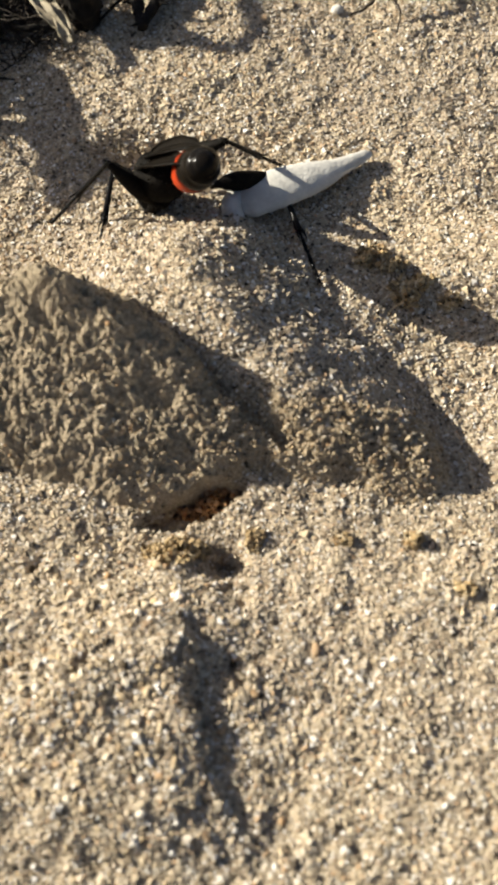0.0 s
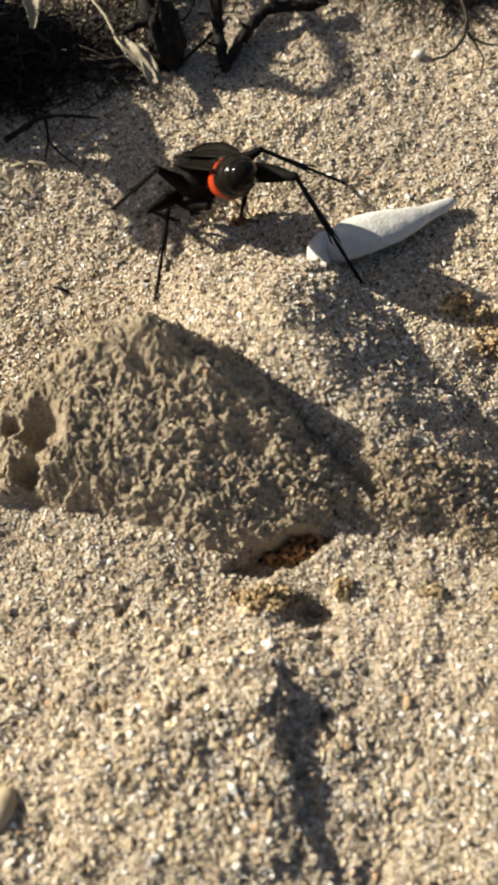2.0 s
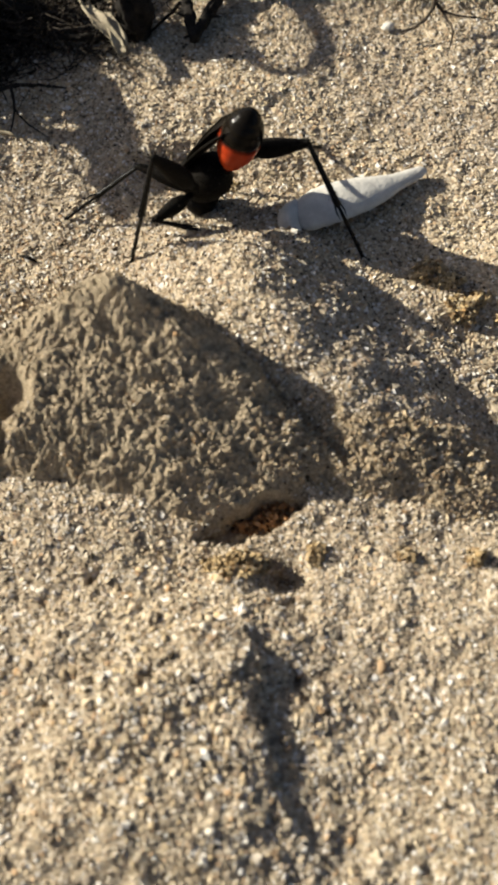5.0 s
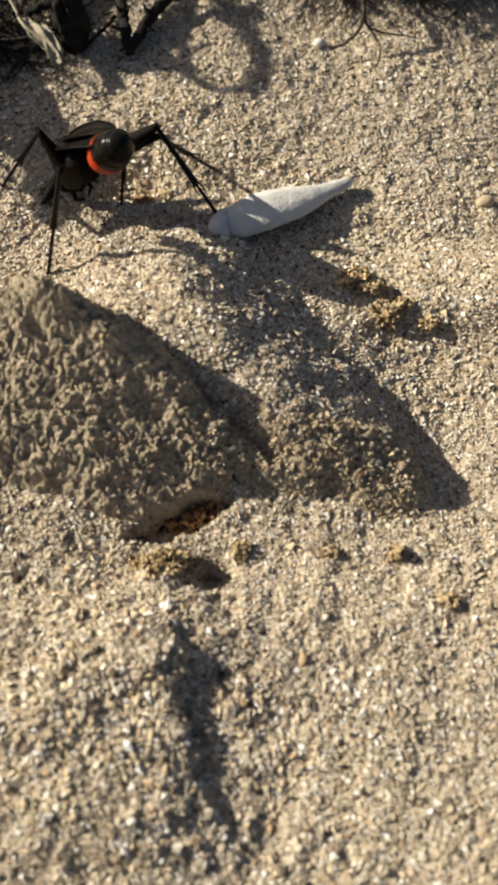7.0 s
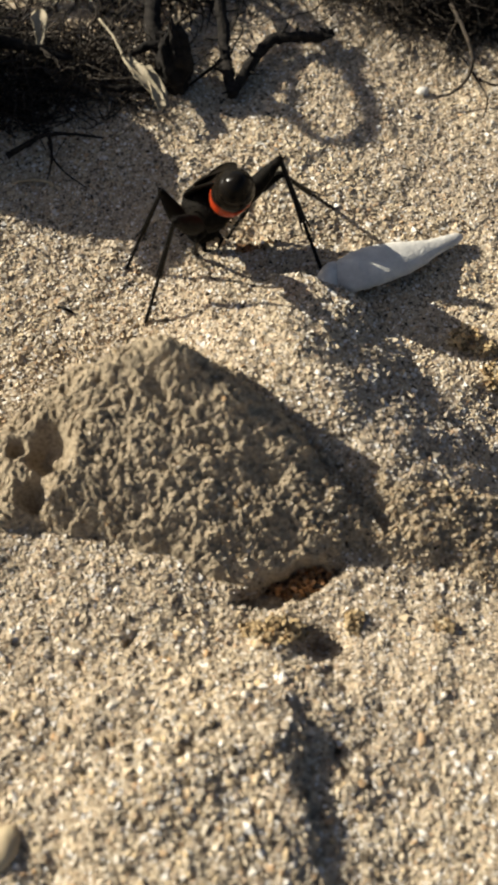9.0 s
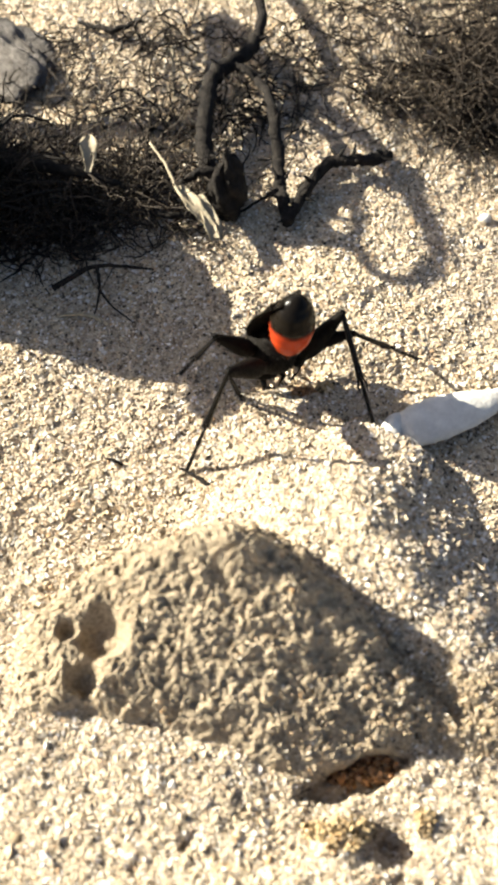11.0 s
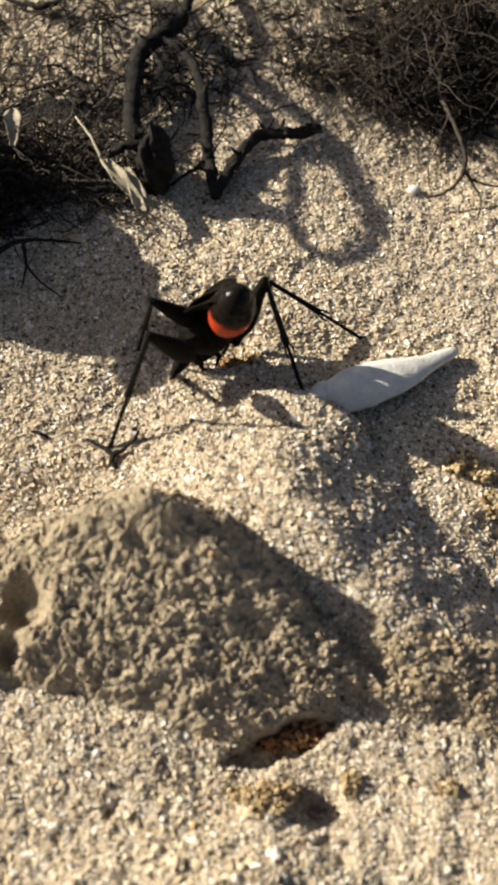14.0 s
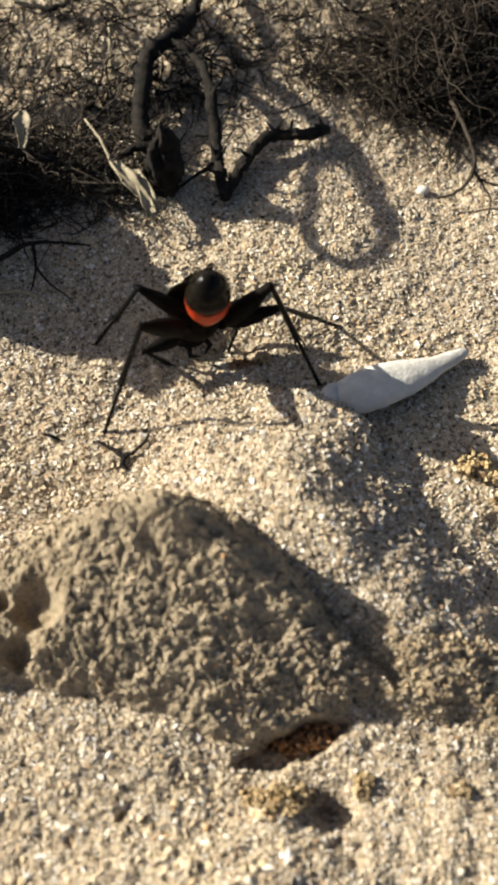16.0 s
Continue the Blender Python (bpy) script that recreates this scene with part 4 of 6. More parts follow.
def make_wing(wasp):
    """A long narrow folded wing with raised veins; its root is at the origin and it runs along -y."""
    L, n, m = 0.86, 26, 9
    t = np.linspace(0, 1, n)
    half = np.interp(t, [0, 0.06, 0.25, 0.6, 0.85, 0.95, 1.0], [0.025, 0.055, 0.09, 0.10, 0.065, 0.04, 0.012])
    across = np.linspace(-1, 1, m)
    x = half[:, None] * across
    y = -L * t[:, None] + 0 * x
    z = 0.05 * (across**2)[None] * half[:, None] / 0.12 + 0.02 * np.sin(3 * t)[:, None] + 0.006 * np.sin(9 * across)[None]
    top = np.stack([x, y, z], -1).reshape(-1, 3)
    low = top - (0, 0, 0.006)
    k, faces = n * m, []
    for i in range(n - 1):
        for j in range(m - 1):
            a = i * m + j
            faces += [(a, a + m, a + m + 1, a + 1), (k + a, k + a + 1, k + a + m + 1, k + a + m)]
        for j in (0, m - 1):
            a, b = i * m + j, (i + 1) * m + j
            faces.append((a, k + a, k + b, b))
    pieces = [(np.concatenate([top, low]), faces)]
    grid = top.reshape(n, m, 3)
    for j in (0, 2, 4, 6, 8):
        pieces.append(tube(grid[1:-2, j] + (0, 0, 0.003), [0.010, 0.007, 0.003] if j else [0.014, 0.012, 0.006], 5))
    return part("wing", *joined(pieces), WING, wasp, "smoky brown veined wing")


def make_wasp():
    """Origin where the abdomen joins; the head looks along +y."""
    rng = np.random.default_rng(8)
    wasp = new("digger_wasp")
    trunk = rings(smooth_profile([(0.03, 0.04), (0.07, 0.11), (0.13, 0.165), (0.22, 0.19), (0.33, 0.198), (0.41, 0.185), (0.47, 0.15), (0.51, 0.09), (0.54, 0.04)], 4), 22, 1.05)
    v = trunk[0]
    v[:, 2] += 0.03 + 0.02 * np.sin(v[:, 1] * 22) * (v[:, 2] > 0) * (np.abs(v[:, 2]) > 0.05)
    part("thorax", *joined([trunk, *hairs(v, rng, 220, 0.05)]), HAIRY, wasp, "black bristly thorax")
    part("waist", *tube([(0, -0.03, 0.0), (0, 0.02, 0.008), (0, 0.08, 0)], [0.035, 0.03, 0.05], 10), BLACK, wasp)
    hv, hf = ball(12, 18)
    hv = hv * (0.165, 0.10, 0.14) + (0, 0.54, -0.12)
    head = part("head", *joined([(hv, hf), *hairs(hv, rng, 70, 0.04)]), HAIRY, wasp)
    for side in (-1, 1):
        ev, ef = ball(8, 12)
        part("eye", ev * (0.05, 0.07, 0.105) + (side * 0.135, 0.55, -0.10), ef, BLACK, head)
        part("jaw", *tube([(side * 0.08, 0.57, -0.23), (side * 0.10, 0.58, -0.31), (side * 0.02, 0.58, -0.36)], [0.03, 0.025, 0.006], 7), BLACK, head)
        feeler = curve([(side * 0.04, 0.63, -0.10), (side * 0.10, 0.74, -0.10), (side * 0.18, 0.84, -0.13), (side * 0.25, 0.90, -0.22), (side * 0.28, 0.90, -0.34)], 7)
        part("antenna", *tube(feeler, [0.013, 0.012, 0.012, 0.009], 6), BLACK, head)
    belly = smooth_profile([(0.02, 0.03), (-0.03, 0.045), (-0.09, 0.08), (-0.18, 0.135), (-0.30, 0.178), (-0.42, 0.194), (-0.54, 0.188), (-0.65, 0.158), (-0.73, 0.11), (-0.78, 0.058), (-0.80, 0.02)], 6)
    belly[:, 0] *= 0.86
    belly[:, 1] *= 0.92
    for at in (-0.18, -0.305, -0.415, -0.52, -0.61):
        belly[:, 1] *= 1 - 0.055 * np.exp(-(((belly[:, 0] - at) / 0.012) ** 2))
    av, af = rings(belly[::-1], 28, 0.94)
    abdomen = part("abdomen", av, af, ABDOMEN, wasp, "glossy black abdomen with an orange-red belt")
    wings = [make_wing(wasp), make_wing(wasp)]
    legs = {}
    for pair, side in (("hind", "l"), ("mid", "l"), ("hind", "r"), ("mid", "r"), ("front", "l"), ("front", "r")):
        legs[pair[0] + side] = make_leg(wasp, pair, rng)
    tagged(wasp, "black digger wasp with a red-belted abdomen, digging in sand", "wasp")
    return wasp, abdomen, wings, legs


WASP, ABDOMEN_PART, WINGS, LEGS = make_wasp()


# ---- thrown sand ----
def make_spray(seed, n, size):
    """A puff of sand grains that flies as one."""
    rng = np.random.default_rng(seed)
    w = rng.normal(size=(n, 3)) * np.array(size)
    grain = np.exp(rng.normal(math.log(0.0165), 0.35, n))
    ob = triangles("flying_sand", *grains_at(rng, w, grain), LIT_FLYING)
    return tagged(ob, "loose pale sand grains kicked up behind the wasp, tinted brighter as if sunlit", "sand", "thrown sand", "stuff")


KICKS = ((2.5, (-1.48, -0.93)), (3.5, (-1.31, -0.71)), (6.2, (-1.4, -0.77)), (7.5, (-0.92, -0.88)), (8.5, (-1.63, -0.67)), (9.5, (-1.66, -0.4)), (12.5, (-1.46, -0.16)), (14.45, (-1.22, -0.80)), (14.95, (-1.73, -0.43)), (15.5, (-1.65, -0.33)))
SPRAYS = [make_spray(50 + k, n, (0.30, 0.26, 0.15)) for k, n in enumerate((1100, 1800, 1400, 400, 700, 2600, 2800, 800, 900, 3000))]


def make_mound():
    """The fresh heap that the thrown sand builds up at the shell's end; its foot is the origin."""
    rng = np.random.default_rng(91)
    n, m = 14, 30
    rad, ang = np.meshgrid(np.linspace(0.02, 1, n), np.linspace(0, 2 * math.pi, m, endpoint=False), indexing="ij")

    def dome(u, v):
        return 0.22 * np.clip(1 - u * u - v * v, 0, None) ** 0.8 - 0.05 + 0.06 * fbm(u * 2.6, v * 2.6, 92, 3)

    u, v = rad * np.cos(ang), rad * np.sin(ang)
    top = np.stack([0.52 * u - 0.12 * v, 0.34 * v, dome(u, v)], -1).reshape(-1, 3)
    faces = [(i * m + j, (i + 1) * m + j, (i + 1) * m + (j + 1) % m, i * m + (j + 1) % m) for i in range(n - 1) for j in range(m)]
    faces += [tuple(range(m - 1, -1, -1))]
    ob = part("sand_mound", top, faces, SAND)
    k = 7000
    far, turn = np.sqrt(rng.uniform(0, 1, k)), rng.uniform(0, 2 * math.pi, k)
    u, v = far * np.cos(turn), far * np.sin(turn)
    size = np.exp(rng.normal(math.log(0.0125), 0.4, k)).clip(0.006, 0.034)
    loose = triangles("loose_grain", *grains_at(rng, np.stack([0.52 * u - 0.12 * v, 0.34 * v, dome(u, v) + 0.2 * size], 1), size, 0.8), GRAIN)
    loose.parent = ob
    loose["kind"] = "stuff"
    return tagged(ob, "fresh mound of dug sand growing against the shell fragment", "sand", kind="stuff")


MOUND = make_mound()


DIP_AT = (0, 0.5, 1, 1.5, 2, 2.5, 3, 3.5, 4.1, 4.6, 5.2, 5.8, 6, 6.2, 6.5, 7, 7.5, 8, 8.5, 9, 9.5, 9.7, 10.2, 10.7, 11.2, 11.8, 12, 12.5, 13, 13.5, 14, 14.5, 15, 15.5, 16)
DIP = (23.6, 30.4, 31.6, 28.6, 24.7, 44.3, 34.0, 24.8, 34.0, 24.8, 44.3, 27.6, 31.2, 23.5, 49.5, 32.3, 42.4, 25.5, 31.0, 23.5, 20.9, 14.1, 23.5, 20.9, 14.6, 10.2, 13.8, 9.7, 14.6, 13.8, 24.7, 15.0, 17.7, 9.0, 12.9)


def dip(t):
    """How far the body leans head down at t, beyond its own pitch; the abdomen keeps in line with it."""
    return float(np.interp(t, DIP_AT, DIP))


def motions():
    walk(WASP, [(t, pose(x * U, y * U, z * U, a - dip(t), b, c)) for t, x, y, z, a, b, c in [
        (0, -1.562, -0.789, 0.600, -15.1, 0.0, 49.6),
        (0.5, -1.944, -0.484, 0.600, 0.2, 0.0, 40.8),
        (1, -1.743, -0.608, 0.600, -2.2, 0.0, 58.9),
        (1.5, -2.044, -0.432, 0.600, -4.7, 0.0, 40.0),
        (2, -2.040, -0.331, 0.600, -9.6, 0.0, 41.9),
        (2.5, -1.720, -0.622, 0.600, -1.4, 0.0, 63.3),
        (3, -1.917, -0.467, 0.600, 2.8, 0.0, 42.4),
        (3.5, -1.646, -0.475, 0.600, -22.2, 0.0, 49.2),
        (4.1, -1.917, -0.467, 0.600, 2.8, 0.0, 42.4),
        (4.6, -1.646, -0.475, 0.600, -22.2, 0.0, 49.2),
        (5.2, -1.720, -0.622, 0.600, -1.4, 0.0, 63.3),
        (5.8, -1.882, -0.664, 0.600, -19.4, 0.0, 56.1),
        (6, -1.748, -0.701, 0.600, -15.8, 0.0, 57.0),
        (6.2, -1.697, -0.591, 0.600, -23.5, 0.0, 54.3),
        (6.5, -1.884, -0.624, 0.600, 3.1, 0.0, 65.7),
        (7, -2.201, -0.384, 0.600, -2.7, 0.0, 49.4),
        (7.5, -2.068, -0.539, 0.600, -4.6, 0.0, 52.4),
        (8, -2.363, -0.242, 0.600, -5.6, 0.0, 50.3),
        (8.5, -2.029, -0.481, 0.600, -16.0, 0.0, 39.7),
        (9, -2.076, -0.330, 0.600, -23.5, 0.0, 42.5),
        (9.5, -1.990, -0.200, 0.600, -26.1, 0.0, 43.4),
        (9.7, -2.257, -0.197, 0.600, -32.9, 0.0, 59.1),
        (10.2, -2.076, -0.330, 0.600, -23.5, 0.0, 42.5),
        (10.7, -1.990, -0.200, 0.600, -26.1, 0.0, 43.4),
        (11.2, -2.101, -0.312, 0.600, -32.4, 0.0, 33.3),
        (11.8, -2.146, -0.208, 0.600, -36.8, 0.0, 36.4),
        (12, -2.095, -0.309, 0.600, -33.2, 0.0, 34.0),
        (12.5, -1.969, -0.127, 0.600, -37.3, 0.0, 68.0),
        (13, -2.101, -0.312, 0.600, -32.4, 0.0, 33.3),
        (13.5, -2.054, -0.371, 0.600, -33.2, 0.0, 37.1),
        (14, -1.953, -0.355, 0.600, -22.3, 0.0, 45.0),
        (14.5, -2.068, -0.305, 0.600, -32.0, 0.0, 43.9),
        (15, -2.077, -0.232, 0.600, -29.3, 0.0, 40.3),
        (15.5, -2.059, -0.012, 0.600, -38.0, 0.0, 74.0),
        (16, -2.158, -0.231, 0.600, -34.1, 0.0, 34.4),
    ]])
    walk(ABDOMEN_PART, [(t, pose(0, 0, 0, a + dip(t), b, c)) for t, a, b, c in [
        (0, -35.8, -1.1, -1.6),
        (0.5, -46.1, 2.7, 2.6),
        (1, -47.9, -5.6, -5.1),
        (1.5, -43.4, 3.5, 3.7),
        (2, -37.4, 1.4, 1.9),
        (2.5, -67.1, 4.4, 1.9),
        (3, -51.5, 1.6, 1.3),
        (3.5, -58.6, 17.3, 10.3),
        (4.1, -51.5, 1.6, 1.3),
        (4.6, -58.6, 17.3, 10.3),
        (5.2, -67.1, 4.4, 1.9),
        (5.8, -54.3, -5.3, -3.8),
        (6, -63.3, -2.5, -1.3),
        (6.2, -70.8, 26.7, 8.9),
        (6.5, -75.0, -0.2, -0.0),
        (7, -49.0, -0.2, -0.2),
        (7.5, -66.5, 27.4, 11.3),
        (8, -38.6, 0.7, 0.9),
        (8.5, -65.9, 0.9, 0.4),
        (9, -41.9, -3.0, -3.3),
        (9.5, -71.8, 14.6, 4.7),
        (9.7, -27.4, -2.9, -5.6),
        (10.2, -41.9, -3.0, -3.3),
        (10.7, -71.8, 14.6, 4.7),
        (11.2, -52.7, 0.4, 0.3),
        (11.8, -37.4, -4.1, -5.3),
        (12, -49.4, 4.5, 3.8),
        (12.5, -55.9, 17.3, 11.4),
        (13, -52.7, 0.4, 0.3),
        (13.5, -53.8, 2.4, 1.8),
        (14, -54.7, 2.7, 1.9),
        (14.5, -50.8, 4.9, 4.0),
        (15, -55.5, -2.4, -1.7),
        (15.5, -51.3, 22.8, 17.2),
        (16, -49.1, -1.1, -1.0),
    ]])
    folded = [
        (0, -22.7, -0.6, -1.4),
        (0.5, -29.8, 1.5, 2.6),
        (1, -31.0, -3.2, -5.3),
        (1.5, -27.9, 1.9, 3.5),
        (2, -23.7, 0.7, 1.6),
        (2.5, -45.5, 3.3, 3.3),
        (3, -33.7, 1.0, 1.4),
        (3.5, -37.6, 11.3, 14.3),
        (4.1, -33.7, 1.0, 1.4),
        (4.6, -37.6, 11.3, 14.3),
        (5.2, -45.5, 3.3, 3.3),
        (5.8, -35.7, -3.3, -4.6),
        (6, -42.6, -1.8, -1.9),
        (6.2, -43.7, 20.8, 20.3),
        (6.5, -52.2, -0.1, -0.1),
        (7, -31.9, -0.1, -0.2),
        (7.5, -40.5, 19.8, 21.7),
        (8, -24.6, 0.3, 0.8),
        (8.5, -44.7, 0.7, 0.7),
        (9, -26.8, -1.6, -3.1),
        (9.5, -48.1, 11.8, 10.4),
        (9.7, -17.0, -1.3, -4.3),
        (10.2, -26.8, -1.6, -3.1),
        (10.7, -48.1, 11.8, 10.4),
        (11.2, -34.6, 0.2, 0.3),
        (11.8, -23.7, -2.1, -4.7),
        (12, -32.1, 2.6, 4.1),
        (12.5, -35.7, 10.9, 14.7),
        (13, -34.6, 0.2, 0.3),
        (13.5, -35.4, 1.5, 2.1),
        (14, -36.1, 1.7, 2.3),
        (14.5, -33.1, 2.9, 4.4),
        (15, -36.7, -1.5, -2.1),
        (15.5, -31.6, 13.4, 20.6),
        (16, -32.0, -0.7, -1.0),
    ]
    for wing, side in zip(WINGS, (-1, 1)):
        walk(wing, [(t, pose(side * 0.055 * U, 0.37 * U, (0.20 + 0.008 * side) * U, 0.74 * (a + 0.9 * dip(t)), 0.5 * b, 0.5 * c) @ pose(0, 0, 0, 0, 0, side * 2.0)) for t, a, b, c in folded])
    walk(LEGS["hl"][0], [(t, pose(0, 0, 0, dip(t)) @ pose(x * U, y * U, z * U, a, b, c)) for t, x, y, z, a, b, c in [
        (0, -0.130, 0.220, -0.260, 12.4, -0.0, -7.4),
        (0.5, -0.250, -0.020, -0.140, -35.3, -0.8, -11.2),
        (1, -0.010, 0.220, -0.260, -9.7, 0.4, -8.4),
        (1.5, -0.130, 0.100, -0.020, -41.9, 1.7, -5.7),
        (2, -0.130, -0.020, -0.140, -21.8, 5.8, 0.9),
        (2.25, -0.190, 0.100, -0.080, 24.7, 5.1, 25.1),
        (2.5, -0.250, 0.220, -0.020, 67.9, -12.4, 41.7),
        (3, -0.250, -0.020, -0.020, 82.1, -26.8, 45.8),
        (3.5, -0.250, -0.020, -0.020, 72.7, -29.0, 46.3),
        (4.1, -0.250, -0.020, -0.020, 82.1, -26.8, 45.8),
        (4.6, -0.250, -0.020, -0.020, 72.7, -29.0, 46.3),
        (5.2, -0.250, 0.220, -0.020, 68.2, -13.0, 40.2),
        (5.8, -0.250, -0.020, -0.020, 76.5, -22.1, 43.3),
        (6, -0.250, 0.100, -0.020, 76.9, -17.1, 42.0),
        (6.2, -0.250, -0.020, -0.020, 75.8, -21.7, 43.2),
        (6.5, -0.250, 0.220, -0.020, 71.9, -22.3, 43.4),
        (7, -0.250, -0.020, -0.020, 88.6, -33.9, 45.6),
        (7.5, -0.250, -0.020, -0.020, 73.9, -29.5, 44.9),
        (8, -0.250, -0.020, -0.020, 94.0, -41.7, 46.4),
        (8.5, -0.250, -0.020, -0.020, 83.2, -42.3, 46.5),
        (9, -0.250, -0.020, -0.020, 87.1, -50.8, 47.5),
        (9.5, -0.250, -0.020, -0.020, 78.2, -44.3, 46.3),
        (9.7, -0.250, -0.020, -0.020, 84.4, -46.6, 46.8),
        (10.2, -0.250, -0.020, -0.020, 87.3, -50.8, 47.2),
        (10.7, -0.250, -0.020, -0.020, 78.4, -44.4, 46.0),
        (11.2, -0.130, 0.100, -0.020, 83.0, -63.0, 51.2),
        (11.8, -0.250, 0.100, -0.020, 88.9, -58.8, 50.6),
        (12, -0.250, -0.020, -0.140, 81.2, -40.8, 48.1),
        (12.5, -0.250, 0.100, -0.020, 67.3, -18.3, 40.9),
        (13, -0.130, 0.100, -0.020, 75.5, -62.3, 59.7),
        (13.5, -0.250, 0.100, -0.020, 78.0, -46.8, 53.4),
        (14, -0.250, 0.100, -0.140, 74.0, -26.8, 47.2),
        (14.5, -0.130, 0.100, -0.140, 66.3, -24.4, 46.3),
        (15, -0.250, 0.100, -0.020, 72.4, -46.6, 56.4),
        (15.5, -0.250, 0.100, -0.020, 66.5, -21.2, 45.1),
        (16, -0.130, 0.100, -0.020, 69.3, -54.6, 61.9),
    ]])
    walk(LEGS["hl"][1], [(t, pose(0, THIGH["hind"] * U, 0, a, b, c)) for t, a, b, c in [
        (0, -1.7, -0.0, 132.1),
        (0.5, -23.6, 3.2, 146.2),
        (1, -9.0, -2.5, 127.1),
        (1.5, -34.0, 0.1, 133.6),
        (2, -25.3, -2.0, 130.0),
        (2.5, -42.2, 11.3, 149.7),
        (3, -24.8, 4.1, 138.8),
        (3.5, -54.3, 5.0, 139.9),
        (4.1, -24.8, 4.1, 138.8),
        (4.6, -54.3, 5.0, 139.9),
        (5.2, -42.0, 13.0, 147.1),
        (5.8, -47.6, 16.1, 150.3),
        (6, -47.1, 15.1, 149.3),
        (6.2, -53.5, 11.2, 146.0),
        (6.5, -32.5, 12.0, 146.9),
        (7, -20.1, 6.5, 135.7),
        (7.5, -35.2, 9.3, 141.2),
        (8, -17.3, 2.7, 127.8),
        (8.5, -32.3, 5.4, 133.7),
        (9, -34.6, 3.1, 130.1),
        (9.5, -43.6, 4.6, 132.0),
        (9.7, -40.2, 7.7, 135.4),
        (10.2, -34.5, 3.4, 129.9),
        (10.7, -43.5, 4.9, 131.6),
        (11.2, -39.8, -8.6, 116.6),
        (11.8, -32.5, -2.7, 124.7),
        (12, -36.3, 2.0, 131.6),
        (12.5, -62.6, -1.7, 128.4),
        (13, -44.0, -11.2, 121.3),
        (13.5, -41.0, -0.5, 132.9),
        (14, -47.3, 0.1, 133.6),
        (14.5, -49.5, -6.6, 127.6),
        (15, -48.8, -1.4, 132.1),
        (15.5, -77.1, 0.8, 133.2),
        (16, -51.6, -7.1, 129.4),
    ]])
    walk(LEGS["ml"][0], [(t, pose(0, 0, 0, dip(t)) @ pose(x * U, y * U, z * U, a, b, c)) for t, x, y, z, a, b, c in [
        (0, -0.140, 0.260, -0.270, 74.2, 17.9, 90.0),
        (0.5, -0.260, 0.140, -0.270, 125.1, 75.1, 103.5),
        (1, -0.020, 0.140, -0.270, 72.8, 45.9, 94.3),
        (1.5, -0.140, 0.260, -0.150, -62.7, 75.7, -66.7),
        (1.75, -0.080, 0.200, -0.210, 70.3, 65.0, 86.4),
        (2, -0.020, 0.140, -0.270, 67.1, 28.8, 106.5),
        (2.5, -0.140, 0.140, -0.150, 88.7, 73.6, 91.6),
        (3, -0.020, 0.140, -0.270, 76.6, 46.1, 98.6),
        (3.5, -0.140, 0.260, -0.150, 56.8, 35.0, 104.9),
        (4.1, -0.020, 0.140, -0.270, 76.6, 46.1, 98.6),
        (4.6, -0.140, 0.260, -0.150, 56.8, 35.0, 104.9),
        (5.2, -0.140, 0.140, -0.150, 74.3, 73.0, 76.6),
        (5.5, -0.140, 0.260, -0.210, 76.2, 40.3, 92.0),
        (5.8, -0.140, 0.380, -0.270, 69.3, 8.1, 102.7),
        (6, -0.140, 0.260, -0.150, 63.3, 33.4, 91.0),
        (6.2, -0.140, 0.260, -0.150, 58.9, 25.3, 96.2),
        (6.35, -0.200, 0.260, -0.150, 86.0, 56.5, 83.3),
        (6.5, -0.260, 0.260, -0.150, -163.1, 82.4, 160.7),
        (7, -0.140, 0.140, -0.270, 81.1, 32.0, 76.5),
        (7.5, -0.140, 0.260, -0.270, 66.4, 19.0, 80.7),
        (8, -0.140, 0.260, -0.270, 72.2, 6.9, 85.4),
        (8.5, -0.020, 0.140, -0.270, 85.9, 29.9, 80.7),
        (9, -0.260, 0.260, -0.150, 75.0, -16.0, 88.3),
        (9.5, -0.260, 0.140, -0.030, 41.5, -21.2, 91.7),
        (9.7, -0.140, 0.260, -0.150, 66.8, -23.2, 93.3),
        (10.2, -0.260, 0.260, -0.150, 74.4, -15.4, 90.4),
        (10.7, -0.260, 0.140, -0.030, 41.0, -19.6, 93.2),
        (11.2, -0.020, 0.380, -0.030, 59.9, -19.2, 92.8),
        (11.8, -0.140, 0.260, -0.150, 64.0, -24.8, 96.0),
        (12, -0.140, 0.260, -0.150, 65.3, -17.6, 92.3),
        (12.5, -0.260, 0.260, -0.030, 52.2, -11.6, 88.6),
        (13, -0.020, 0.380, -0.030, 59.6, -18.8, 93.6),
        (13.5, -0.140, 0.260, -0.150, 72.0, -7.5, 88.4),
        (14, -0.020, 0.260, -0.030, 58.2, -1.6, 85.7),
        (14.5, -0.140, 0.140, -0.030, 66.0, -3.4, 86.6),
        (15, -0.260, 0.260, -0.150, 74.1, -6.0, 87.6),
        (15.5, -0.260, 0.260, -0.030, 57.5, -2.1, 85.8),
        (16, -0.020, 0.140, -0.030, 53.9, 3.4, 82.0),
    ]])
